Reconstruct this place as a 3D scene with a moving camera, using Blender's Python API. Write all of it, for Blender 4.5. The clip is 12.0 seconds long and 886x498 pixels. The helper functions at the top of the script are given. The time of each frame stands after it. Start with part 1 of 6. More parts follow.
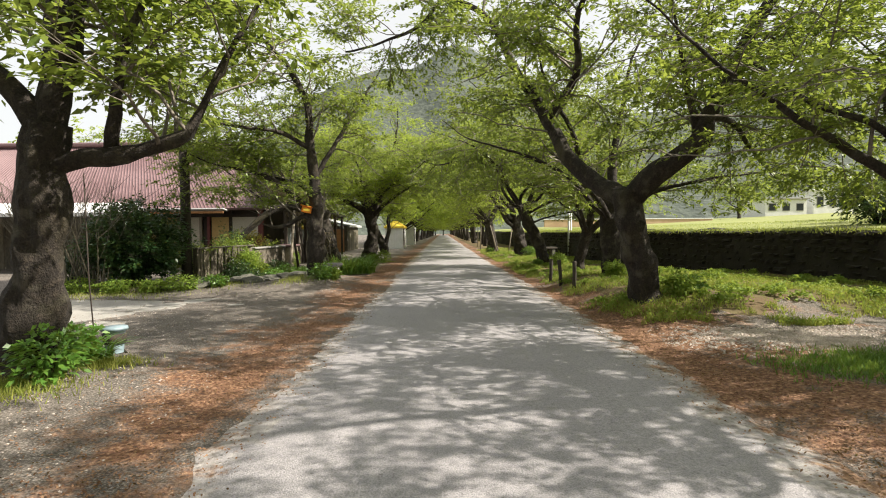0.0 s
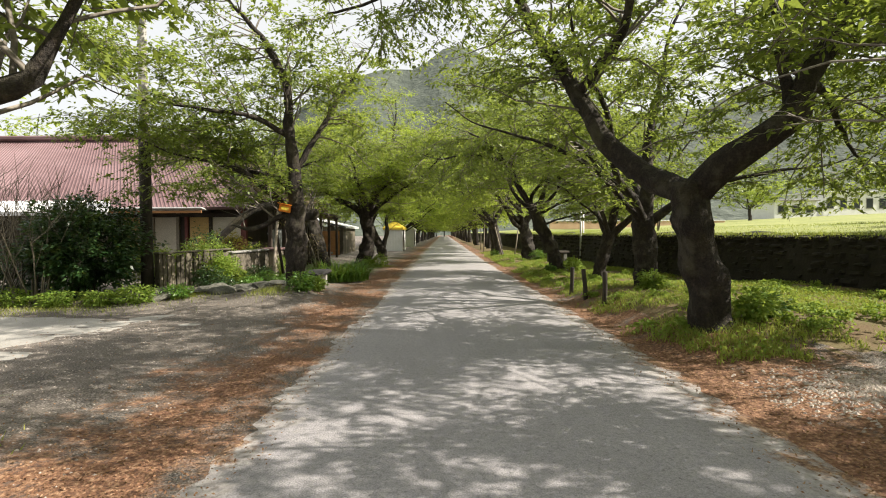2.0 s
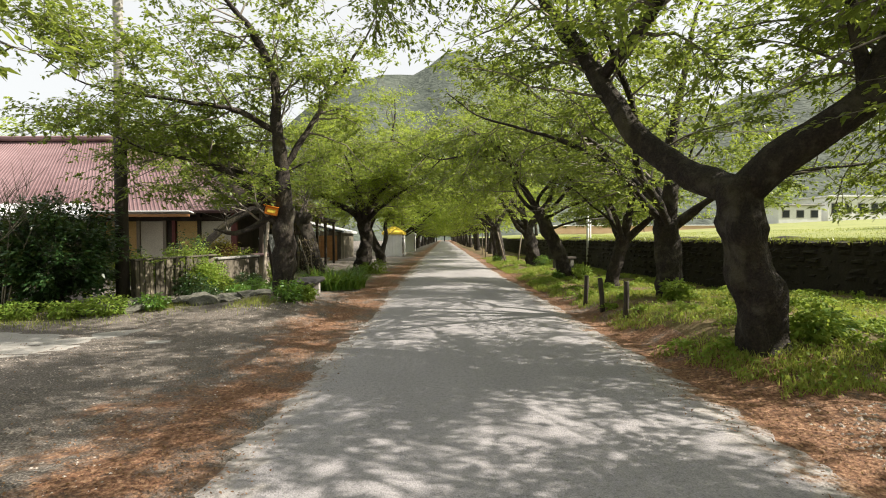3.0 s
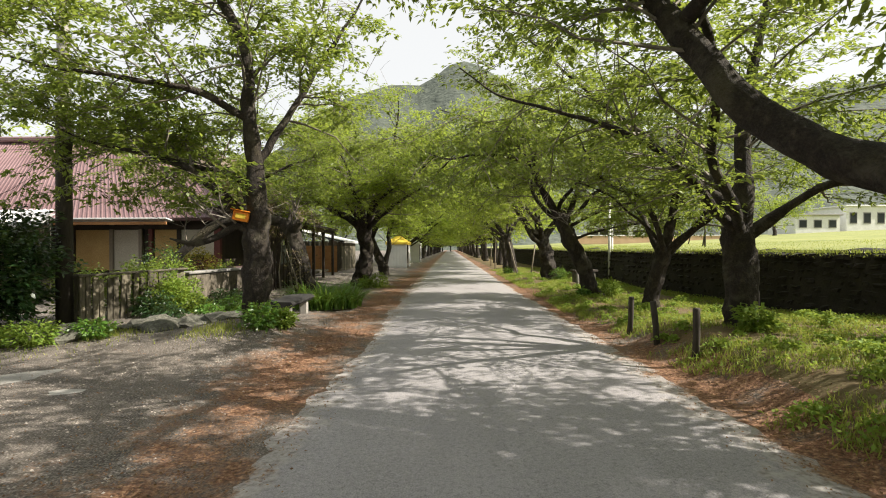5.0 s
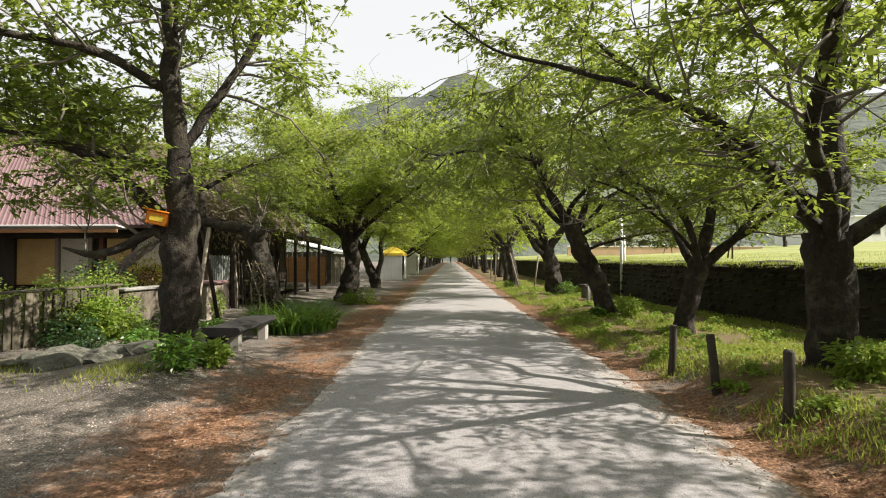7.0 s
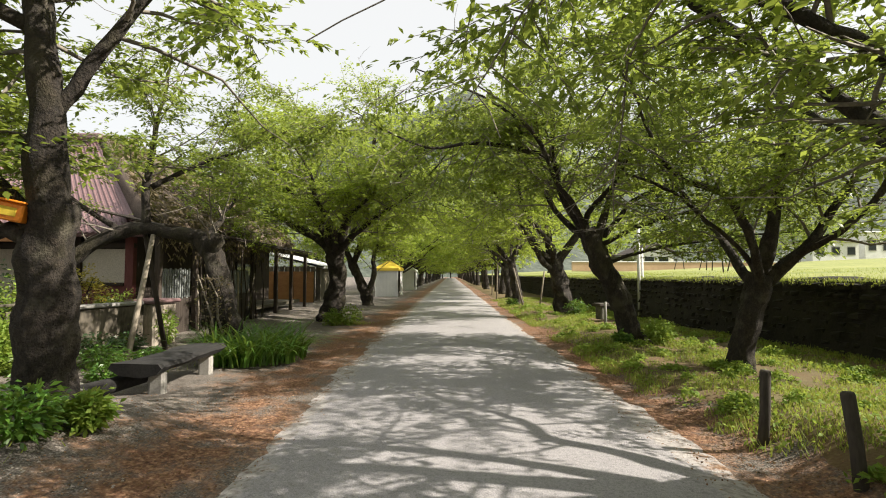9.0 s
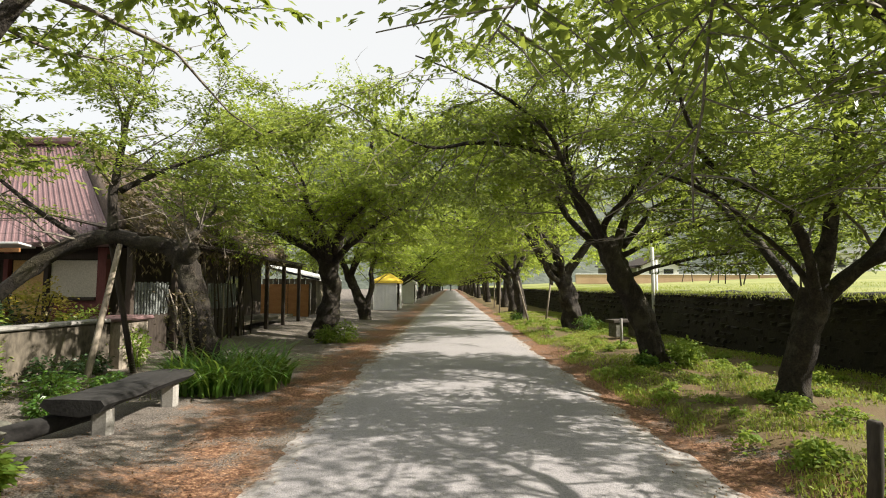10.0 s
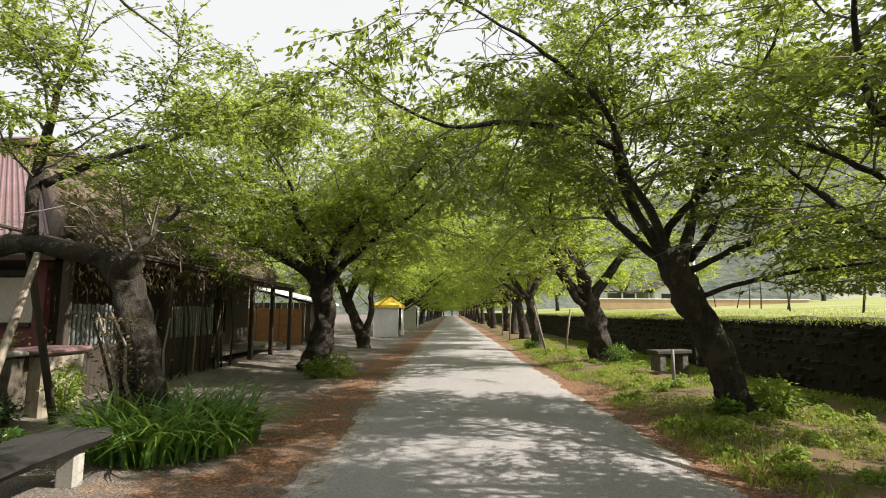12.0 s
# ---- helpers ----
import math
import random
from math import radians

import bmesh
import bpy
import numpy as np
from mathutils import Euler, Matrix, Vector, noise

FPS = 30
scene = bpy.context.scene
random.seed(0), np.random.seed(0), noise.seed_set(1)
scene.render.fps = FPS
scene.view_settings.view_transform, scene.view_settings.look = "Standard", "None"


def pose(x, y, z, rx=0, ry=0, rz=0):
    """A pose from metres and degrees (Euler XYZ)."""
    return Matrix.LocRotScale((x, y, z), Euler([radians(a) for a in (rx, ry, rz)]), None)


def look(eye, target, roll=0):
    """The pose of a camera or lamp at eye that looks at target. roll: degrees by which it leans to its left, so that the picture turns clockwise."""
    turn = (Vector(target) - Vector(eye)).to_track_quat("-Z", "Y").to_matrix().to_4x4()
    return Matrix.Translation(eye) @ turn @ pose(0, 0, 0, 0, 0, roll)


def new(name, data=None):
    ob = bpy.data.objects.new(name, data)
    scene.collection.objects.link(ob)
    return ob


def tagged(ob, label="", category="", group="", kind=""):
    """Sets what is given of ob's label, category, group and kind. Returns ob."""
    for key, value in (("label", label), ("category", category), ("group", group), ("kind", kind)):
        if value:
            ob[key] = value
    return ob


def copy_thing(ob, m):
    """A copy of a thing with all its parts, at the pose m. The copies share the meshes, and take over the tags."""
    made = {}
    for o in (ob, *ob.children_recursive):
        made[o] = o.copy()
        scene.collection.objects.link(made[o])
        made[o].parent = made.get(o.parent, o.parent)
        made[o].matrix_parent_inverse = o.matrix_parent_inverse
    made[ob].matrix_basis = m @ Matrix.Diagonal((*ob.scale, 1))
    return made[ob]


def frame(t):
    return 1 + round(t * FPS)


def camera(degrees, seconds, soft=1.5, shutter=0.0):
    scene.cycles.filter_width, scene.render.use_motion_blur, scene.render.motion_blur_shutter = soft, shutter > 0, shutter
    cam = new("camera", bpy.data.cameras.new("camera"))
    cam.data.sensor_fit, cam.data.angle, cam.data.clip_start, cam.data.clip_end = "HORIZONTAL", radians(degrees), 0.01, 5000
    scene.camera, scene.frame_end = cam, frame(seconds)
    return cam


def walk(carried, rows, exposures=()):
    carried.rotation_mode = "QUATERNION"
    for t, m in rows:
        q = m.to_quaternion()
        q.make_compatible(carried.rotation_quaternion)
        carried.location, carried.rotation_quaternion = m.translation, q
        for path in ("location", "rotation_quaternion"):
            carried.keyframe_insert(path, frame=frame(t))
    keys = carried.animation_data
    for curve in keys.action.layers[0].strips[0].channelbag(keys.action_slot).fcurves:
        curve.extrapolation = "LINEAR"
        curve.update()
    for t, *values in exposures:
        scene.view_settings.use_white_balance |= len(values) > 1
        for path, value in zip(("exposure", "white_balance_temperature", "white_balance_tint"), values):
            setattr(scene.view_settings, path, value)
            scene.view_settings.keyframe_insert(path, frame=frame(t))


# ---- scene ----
cam = camera(81.1, 12.0, soft=1.05)
METRES, EYE, TILT, LEAN, TURN = 13.33, 1.55, 0.0, 0.0, 0.0
ROWS = [
    (0.0, 0.0, 0.0, 0.0, -0.02, -1.89, 0.5),
    (0.5, 0.0029, 0.0402, -0.0008, 0.01, -1.95, 0.46),
    (1.0, 0.0018, 0.0819, -0.0019, 0.04, -1.99, 0.42),
    (1.5, -0.0006, 0.1209, 0.0016, 0.07, -1.78, 0.34),
    (2.0, -0.0027, 0.1639, 0.0036, 0.08, -1.76, 0.32),
    (2.5, -0.0065, 0.2043, 0.0036, 0.09, -1.42, 0.27),
    (3.0, -0.0056, 0.2456, 0.0039, 0.1, -1.22, 0.28),
    (5.0, -0.0112, 0.4101, 0.0066, 0.75, -0.13, 0.19),
    (5.5, -0.0066, 0.4512, 0.0044, 0.77, 0.56, 0.17),
    (6.0, -0.0046, 0.4939, 0.0034, 0.78, 0.69, 0.13),
    (6.5, 0.0, 0.5351, 0.0041, 0.81, 0.8, 0.09),
    (7.0, 0.0056, 0.5765, 0.0081, 0.81, 1.09, 0.13),
    (9.0, 0.014, 0.7408, 0.0061, 0.84, 2.84, -0.04),
    (9.5, 0.0153, 0.7834, 0.0076, 0.82, 3.5, -0.04),
    (10.0, 0.0097, 0.8259, 0.01, 0.84, 4.16, -0.1),
    (10.5, 0.0054, 0.8691, 0.0088, 0.85, 4.85, -0.14),
    (11.0, -0.0002, 0.9123, 0.0068, 0.88, 5.47, -0.16),
    (11.5, -0.0067, 0.9519, 0.0066, 0.88, 6.22, -0.17),
    (12.0, -0.0141, 0.9945, 0.0075, 0.89, 6.96, -0.2),
]
walk(cam, [(t, pose(0, 0, EYE, TILT, LEAN, TURN) @ pose(METRES * x, METRES * y, METRES * z, 90 + pitch, roll, yaw)) for t, x, y, z, yaw, pitch, roll in ROWS])

# ---- world, sun, light ----
world = bpy.data.worlds.new("world")
scene.world = world
world.use_nodes = True
_nt = world.node_tree
_bg = _nt.nodes["Background"]
_sky = _nt.nodes.new("ShaderNodeTexSky")
_sky.sky_type = "NISHITA"
_sky.sun_disc = False
SUN_ELEV, SUN_AZ = 39.0, 94.0          # degrees; azimuth clockwise from +y
_sky.sun_elevation = radians(SUN_ELEV)
_sky.sun_rotation = radians(SUN_AZ)
_sky.air_density, _sky.dust_density = 1.0, 3.0
_haze = _nt.nodes.new("ShaderNodeMix")
_haze.data_type = "RGBA"
_haze.inputs[0].default_value = 0.7
_haze.inputs[7].default_value = (10.6, 10.5, 10.1, 1)
_nt.links.new(_sky.outputs[0], _haze.inputs[6])
_nt.links.new(_haze.outputs[2], _bg.inputs[0])
_bg.inputs[1].default_value = 0.058
_sd = bpy.data.lights.new("sun", "SUN")
_sd.energy, _sd.angle, _sd.color = 5.0, radians(0.6), (1.0, 0.922, 0.8)
_sun = new("sun", _sd)
_az, _el = radians(SUN_AZ), radians(SUN_ELEV)
_from = Vector((math.sin(_az) * math.cos(_el), math.cos(_az) * math.cos(_el), math.sin(_el)))
_sun.matrix_world = look(_from * 60, (0, 0, 0))
scene.view_settings.exposure = 1.02


# ---- materials ----
def ramp(nt, src, stops):
    r = nt.nodes.new("ShaderNodeValToRGB")
    el = r.color_ramp.elements
    while len(el) < len(stops):
        el.new(0.5)
    for e, (p, c) in zip(el, stops):
        e.position, e.color = p, (*c, 1)
    nt.links.new(src, r.inputs[0])
    return r.outputs[0]


def noise_tex(nt, scale, detail=4.0, stretch=None, rough=0.55, coord="Object"):
    tc = nt.nodes.new("ShaderNodeTexCoord")
    n = nt.nodes.new("ShaderNodeTexNoise")
    n.inputs["Scale"].default_value, n.inputs["Detail"].default_value = scale, detail
    n.inputs["Roughness"].default_value = rough
    out = tc.outputs[coord]
    if stretch:
        mp = nt.nodes.new("ShaderNodeMapping")
        mp.inputs["Scale"].default_value = stretch
        nt.links.new(out, mp.inputs[0])
        out = mp.outputs[0]
    nt.links.new(out, n.inputs["Vector"])
    return n.outputs[0]


def mix(nt, fac, a, b, mode="MIX"):
    m = nt.nodes.new("ShaderNodeMix")
    m.data_type, m.blend_type = "RGBA", mode
    for sock, v in ((m.inputs[0], fac), (m.inputs[6], a), (m.inputs[7], b)):
        if isinstance(v, (int, float)):
            sock.default_value = v
        elif isinstance(v, tuple):
            sock.default_value = (*v, 1)
        else:
            nt.links.new(v, sock)
    return m.outputs[2]


def math_node(nt, op, a, b=None, clamp=False):
    m = nt.nodes.new("ShaderNodeMath")
    m.operation, m.use_clamp = op, clamp
    for i, v in enumerate((a, b)):
        if v is None:
            continue
        if isinstance(v, (int, float)):
            m.inputs[i].default_value = v
        else:
            nt.links.new(v, m.inputs[i])
    return m.outputs[0]


def bump(nt, height, strength, dist):
    b = nt.nodes.new("ShaderNodeBump")
    b.inputs["Strength"].default_value, b.inputs["Distance"].default_value = strength, dist
    nt.links.new(height, b.inputs["Height"])
    return b.outputs[0]


def material(name):
    m = bpy.data.materials.new(name)
    m.use_nodes = True
    nt = m.node_tree
    return m, nt, nt.nodes["Principled BSDF"]


def plain(name, dark, light, scale=6.0, rough=0.8, fine=60.0, relief=0.004, stretch=None, metal=0.0, random_tone=0.0):
    """Two-tone surface: broad stains and fine grain with relief."""
    m, nt, p = material(name)
    broad = noise_tex(nt, scale, 5, stretch)
    grain = noise_tex(nt, fine, 3, stretch)
    c = ramp(nt, broad, [(0.3, dark), (0.7, light)])
    c = mix(nt, 0.35, c, ramp(nt, grain, [(0.35, tuple(v * 0.55 for v in dark)), (0.65, light)]))
    if random_tone:
        oi = nt.nodes.new("ShaderNodeObjectInfo")
        hsv = nt.nodes.new("ShaderNodeHueSaturation")
        nt.links.new(math_node(nt, "ADD", math_node(nt, "MULTIPLY", oi.outputs["Random"], random_tone), 1 - random_tone / 2), hsv.inputs["Value"])
        nt.links.new(c, hsv.inputs["Color"])
        c = hsv.outputs[0]
    nt.links.new(c, p.inputs["Base Color"])
    p.inputs["Roughness"].default_value, p.inputs["Metallic"].default_value = rough, metal
    if relief:
        h = math_node(nt, "ADD", broad, math_node(nt, "MULTIPLY", grain, 0.5))
        nt.links.new(bump(nt, h, 0.6, relief), p.inputs["Normal"])
    return m


def leaf_material(name, a, b, c, through_light=0.4, rough=0.45):
    """Leaf with a tone of its own per leaf and light that comes through it."""
    m, nt, p = material(name)
    geo = nt.nodes.new("ShaderNodeNewGeometry")
    broad = noise_tex(nt, 0.55, 2)
    f = math_node(nt, "ADD", math_node(nt, "MULTIPLY", geo.outputs["Random Per Island"], 0.65), math_node(nt, "MULTIPLY", broad, 0.4), True)
    col = ramp(nt, f, [(0.1, a), (0.5, b), (0.95, c)])
    nt.links.new(col, p.inputs["Base Color"])
    p.inputs["Roughness"].default_value = rough
    tr = nt.nodes.new("ShaderNodeBsdfTranslucent")
    nt.links.new(mix(nt, 0.5, col, (0.48, 0.56, 0.088)), tr.inputs[0])
    ms = nt.nodes.new("ShaderNodeMixShader")
    ms.inputs[0].default_value = through_light
    nt.links.new(p.outputs[0], ms.inputs[1])
    nt.links.new(tr.outputs[0], ms.inputs[2])
    nt.links.new(ms.outputs[0], nt.nodes["Material Output"].inputs[0])
    return m


def bark_material():
    m, nt, p = material("cherry_bark")
    rings = noise_tex(nt, 11, 6, (1.15, 1.15, 0.8), 0.7)
    broad = noise_tex(nt, 1.6, 4)
    fine = noise_tex(nt, 45, 4)
    c = ramp(nt, rings, [(0.36, (0.006, 0.0045, 0.0035)), (0.54, (0.021, 0.0155, 0.0115)), (0.72, (0.085, 0.066, 0.048))])
    lichen = ramp(nt, noise_tex(nt, 3.3, 6), [(0.54, (0, 0, 0)), (0.66, (0.75, 0.75, 0.75))])
    c = mix(nt, lichen, c, (0.11, 0.1, 0.075))
    moss = ramp(nt, broad, [(0.52, (0, 0, 0)), (0.72, (0.55, 0.55, 0.55))])
    c = mix(nt, moss, c, (0.07, 0.062, 0.02))
    c = mix(nt, 0.25, c, ramp(nt, fine, [(0.35, (0.014, 0.011, 0.009)), (0.7, (0.11, 0.088, 0.07))]))
    nt.links.new(c, p.inputs["Base Color"])
    p.inputs["Roughness"].default_value = 0.92
    h = math_node(nt, "ADD", rings, math_node(nt, "MULTIPLY", fine, 0.4))
    nt.links.new(bump(nt, h, 1.0, 0.06), p.inputs["Normal"])
    return m


def road_material():
    m, nt, p = material("worn_asphalt")
    broad = noise_tex(nt, 0.7, 5)
    grit = noise_tex(nt, 90, 3)
    streak = noise_tex(nt, 1.2, 4, (1.6, 0.16, 1))
    c = ramp(nt, broad, [(0.3, (0.268, 0.254, 0.268)), (0.7, (0.35, 0.333, 0.35))])
    c = mix(nt, 0.35, c, ramp(nt, streak, [(0.35, (0.24, 0.227, 0.238)), (0.65, (0.395, 0.375, 0.39))]))
    c = mix(nt, 0.45, c, ramp(nt, grit, [(0.34, (0.145, 0.138, 0.142)), (0.66, (0.46, 0.44, 0.45))]))
    # older pale margins show beside the darker overlay, and crumbs of litter lie on them
    tc = nt.nodes.new("ShaderNodeTexCoord")
    sep = nt.nodes.new("ShaderNodeSeparateXYZ")
    nt.links.new(tc.outputs["Object"], sep.inputs[0])
    off = math_node(nt, "ABSOLUTE", math_node(nt, "SUBTRACT", sep.outputs[0], 0.4))
    ragged = noise_tex(nt, 3.0, 6)
    f = math_node(nt, "ADD", math_node(nt, "SUBTRACT", off, 1.75), math_node(nt, "MULTIPLY", math_node(nt, "SUBTRACT", ragged, 0.5), 1.1))
    margin = math_node(nt, "MULTIPLY", f, 9.0, True)
    pale = ramp(nt, noise_tex(nt, 14, 6), [(0.3, (0.2, 0.178, 0.165)), (0.5, (0.36, 0.335, 0.325)), (0.7, (0.44, 0.415, 0.405))])
    c = mix(nt, margin, c, pale)
    crumb = math_node(nt, "MULTIPLY", math_node(nt, "SUBTRACT", math_node(nt, "ADD", math_node(nt, "MULTIPLY", f, 0.3), noise_tex(nt, 7, 6, None, 0.7)), 0.66), 9.0, True)
    c = mix(nt, crumb, c, (0.14, 0.08, 0.05))
    spill = math_node(nt, "ADD", math_node(nt, "SUBTRACT", off, 2.0), math_node(nt, "MULTIPLY", math_node(nt, "SUBTRACT", noise_tex(nt, 2.2, 7, None, 0.75), 0.5), 2.4))
    spill = math_node(nt, "MULTIPLY", spill, 4.0, True)
    dirt = ramp(nt, noise_tex(nt, 28, 4), [(0.3, (0.075, 0.038, 0.022)), (0.5, (0.22, 0.125, 0.07)), (0.7, (0.4, 0.27, 0.17))])
    c = mix(nt, spill, c, dirt)
    pit = ramp(nt, noise_tex(nt, 26, 5, None, 0.8), [(0.32, (0.5, 0.5, 0.5)), (0.46, (0.95, 0.95, 0.95)), (0.7, (1.15, 1.15, 1.13))])
    c = mix(nt, 0.9, c, pit, "MULTIPLY")
    nt.links.new(c, p.inputs["Base Color"])
    p.inputs["Roughness"].default_value = 0.9
    nt.links.new(bump(nt, math_node(nt, "ADD", grit, noise_tex(nt, 9, 5)), 0.9, 0.012), p.inputs["Normal"])
    return m


def ground_material():
    """Gravelly soil under a broken layer of rust-red fallen petals and bud scales."""
    m, nt, p = material("soil_and_litter")
    big, mid = noise_tex(nt, 0.45, 5), noise_tex(nt, 2.6, 6)
    fine, speck = noise_tex(nt, 24, 5), noise_tex(nt, 55, 3)
    soil = ramp(nt, mid, [(0.3, (0.05, 0.04, 0.032)), (0.7, (0.2, 0.165, 0.135))])
    grav = ramp(nt, speck, [(0.36, (0.038, 0.033, 0.029)), (0.52, (0.16, 0.141, 0.124)), (0.68, (0.45, 0.41, 0.365))])
    litter = ramp(nt, fine, [(0.32, (0.06, 0.026, 0.014)), (0.52, (0.2, 0.098, 0.052)), (0.72, (0.44, 0.275, 0.165))])
    base = mix(nt, 0.55, soil, grav)
    tc = nt.nodes.new("ShaderNodeTexCoord")
    sep = nt.nodes.new("ShaderNodeSeparateXYZ")
    nt.links.new(tc.outputs["Object"], sep.inputs[0])
    off = math_node(nt, "ABSOLUTE", math_node(nt, "SUBTRACT", sep.outputs[0], 0.35))
    # drifts of litter lie thickest beside the road, and spread wider on the verge side
    fall = math_node(nt, "SUBTRACT", 0.46, math_node(nt, "MULTIPLY", math_node(nt, "GREATER_THAN", sep.outputs[0], 0.35), 0.36))
    near = math_node(nt, "SUBTRACT", 1.25, math_node(nt, "MULTIPLY", math_node(nt, "ABSOLUTE", math_node(nt, "SUBTRACT", off, 2.6)), fall))
    f = math_node(nt, "ADD", math_node(nt, "SUBTRACT", near, 1.0), math_node(nt, "ADD", math_node(nt, "MULTIPLY", mid, 1.3), math_node(nt, "ADD", math_node(nt, "MULTIPLY", big, 1.3), math_node(nt, "MULTIPLY", fine, 0.4))))
    f = math_node(nt, "MULTIPLY", math_node(nt, "SUBTRACT", f, 1.36), 2.8, True)
    nt.links.new(mix(nt, f, base, litter), p.inputs["Base Color"])
    p.inputs["Roughness"].default_value = 0.95
    nt.links.new(bump(nt, math_node(nt, "ADD", fine, speck), 0.9, 0.02), p.inputs["Normal"])
    return m


BARK = bark_material()
# bark for thin branches, paled to carry the sunlight on them
LIT_TWIG = plain("sunlit_twig_bark", (0.09, 0.075, 0.06), (0.27, 0.24, 0.2), 3.0, 0.85, 40, 0.004)
LEAF = leaf_material("cherry_leaf", (0.036, 0.074, 0.013), (0.138, 0.205, 0.034), (0.3, 0.362, 0.065), 0.47)
# same leaf made brighter and yellower: sunlight on the farther crowns, in the colour
LEAF_FAR_LIT = leaf_material("cherry_leaf_far_lit", (0.09, 0.16, 0.022), (0.27, 0.36, 0.05), (0.46, 0.53, 0.09), 0.6)
SHRUB = leaf_material("dark_shrub_leaf", (0.012, 0.035, 0.012), (0.022, 0.06, 0.018), (0.05, 0.1, 0.03), 0.15, 0.35)
YOUNG = leaf_material("young_weed_leaf", (0.10, 0.2, 0.02), (0.17, 0.27, 0.035), (0.28, 0.33, 0.06), 0.4, 0.75)
AUTUMN = leaf_material("ochre_leaf", (0.16, 0.12, 0.015), (0.3, 0.23, 0.03), (0.42, 0.32, 0.06), 0.35)
BLADE = leaf_material("strap_leaf", (0.035, 0.1, 0.014), (0.075, 0.18, 0.026), (0.15, 0.27, 0.045), 0.3, 0.35)
GRASS = leaf_material("grass_blade", (0.13, 0.175, 0.028), (0.23, 0.27, 0.045), (0.4, 0.375, 0.1), 0.35, 0.75)
HAY = leaf_material("field_grass_blade", (0.18, 0.23, 0.05), (0.27, 0.32, 0.07), (0.4, 0.4, 0.13), 0.35)
LITTER = leaf_material("fallen_leaf", (0.09, 0.036, 0.018), (0.19, 0.092, 0.05), (0.34, 0.21, 0.125), 0.1, 0.8)
ROAD = road_material()
SOIL = ground_material()
TURF = plain("turf_soil", (0.125, 0.066, 0.032), (0.13, 0.115, 0.042), 1.6, 0.95, 40, 0.03)
FIELD = plain("field_turf", (0.15, 0.19, 0.045), (0.32, 0.33, 0.1), 0.35, 0.95, 5, 0.12)
CONCRETE = plain("drive_concrete", (0.3, 0.285, 0.26), (0.42, 0.4, 0.37), 1.3, 0.9, 45, 0.006)
PEBBLE = plain("pebble_stone", (0.24, 0.2, 0.175), (0.58, 0.51, 0.45), 3.0, 0.9, 40, 0.003)
# near-black: the shade on the wall's lane side is put into the colour
STONE = plain("shaded_wall_stone", (0.01, 0.008, 0.007), (0.035, 0.029, 0.023), 2.5, 0.95, 25, 0.03)
ROCK = plain("garden_rock", (0.03, 0.03, 0.022), (0.2, 0.195, 0.16), 4.5, 0.9, 30, 0.04)
RED_ROOF = plain("faded_red_roof_metal", (0.13, 0.066, 0.068), (0.27, 0.175, 0.18), 0.35, 0.55, 25, 0.002, (1, 1, 3))
WHITE_ROOF = plain("pale_roof_metal", (0.62, 0.63, 0.63), (0.8, 0.8, 0.79), 0.9, 0.5, 20, 0.002)
OCHRE = plain("ochre_plaster", (0.45, 0.28, 0.1), (0.64, 0.45, 0.2), 1.2, 0.9, 30, 0.004)
PEACH = plain("peach_plaster", (0.46, 0.3, 0.19), (0.62, 0.44, 0.3), 1.0, 0.9, 30, 0.004)
CREAM = plain("pale_plaster", (0.5, 0.45, 0.37), (0.7, 0.65, 0.56), 1.1, 0.9, 30, 0.004)
RED_WOOD = plain("weathered_red_board", (0.11, 0.026, 0.026), (0.2, 0.06, 0.055), 2.0, 0.75, 40, 0.004, (1, 1, 0.2))
OLD_WOOD = plain("weathered_grey_wood", (0.03, 0.025, 0.018), (0.2, 0.175, 0.125), 3.0, 0.9, 45, 0.006, (1, 1, 0.15), random_tone=0.7)
DARK_WOOD = plain("dark_timber", (0.022, 0.016, 0.012), (0.065, 0.048, 0.036), 3.0, 0.85, 40, 0.004, (1, 1, 0.2))
PALE_WOOD = plain("pale_lattice_paint", (0.075, 0.085, 0.082), (0.27, 0.285, 0.275), 3.0, 0.8, 40, 0.003)
PLY = plain("orange_plywood", (0.3, 0.13, 0.045), (0.46, 0.23, 0.085), 1.5, 0.75, 25, 0.003, (1, 1, 3))
THATCH = plain("old_thatch", (0.05, 0.036, 0.028), (0.17, 0.13, 0.1), 1.4, 1.0, 35, 0.05, (0.5, 1, 1))
DEAD_VINE = leaf_material("dead_vine_leaf", (0.05, 0.035, 0.02), (0.13, 0.095, 0.055), (0.27, 0.21, 0.14), 0.15, 0.9)
CANVAS = plain("white_tent_canvas", (0.56, 0.56, 0.57), (0.74, 0.74, 0.74), 1.5, 0.8, 30, 0.004)
YELLOW = plain("yellow_canvas", (0.62, 0.42, 0.03), (0.75, 0.56, 0.06), 1.5, 0.7, 30, 0.003)
ORANGE = plain("orange_plastic", (0.75, 0.2, 0.01), (0.85, 0.28, 0.02), 2.0, 0.5, 30, 0.001)
POLE_GREY = plain("pole_concrete", (0.22, 0.21, 0.2), (0.36, 0.35, 0.33), 1.5, 0.85, 30, 0.003)
WHITE_PAINT = plain("white_paint", (0.66, 0.66, 0.65), (0.8, 0.8, 0.79), 1.5, 0.6, 25, 0.001)
BENCH_WOOD = plain("dark_bench_timber", (0.007, 0.0065, 0.0065), (0.028, 0.026, 0.025), 2.5, 0.97, 40, 0.01, (0.3, 1, 1))
BUCKET = plain("pale_blue_plastic", (0.2, 0.28, 0.32), (0.3, 0.39, 0.43), 3.0, 0.5, 30, 0.001)
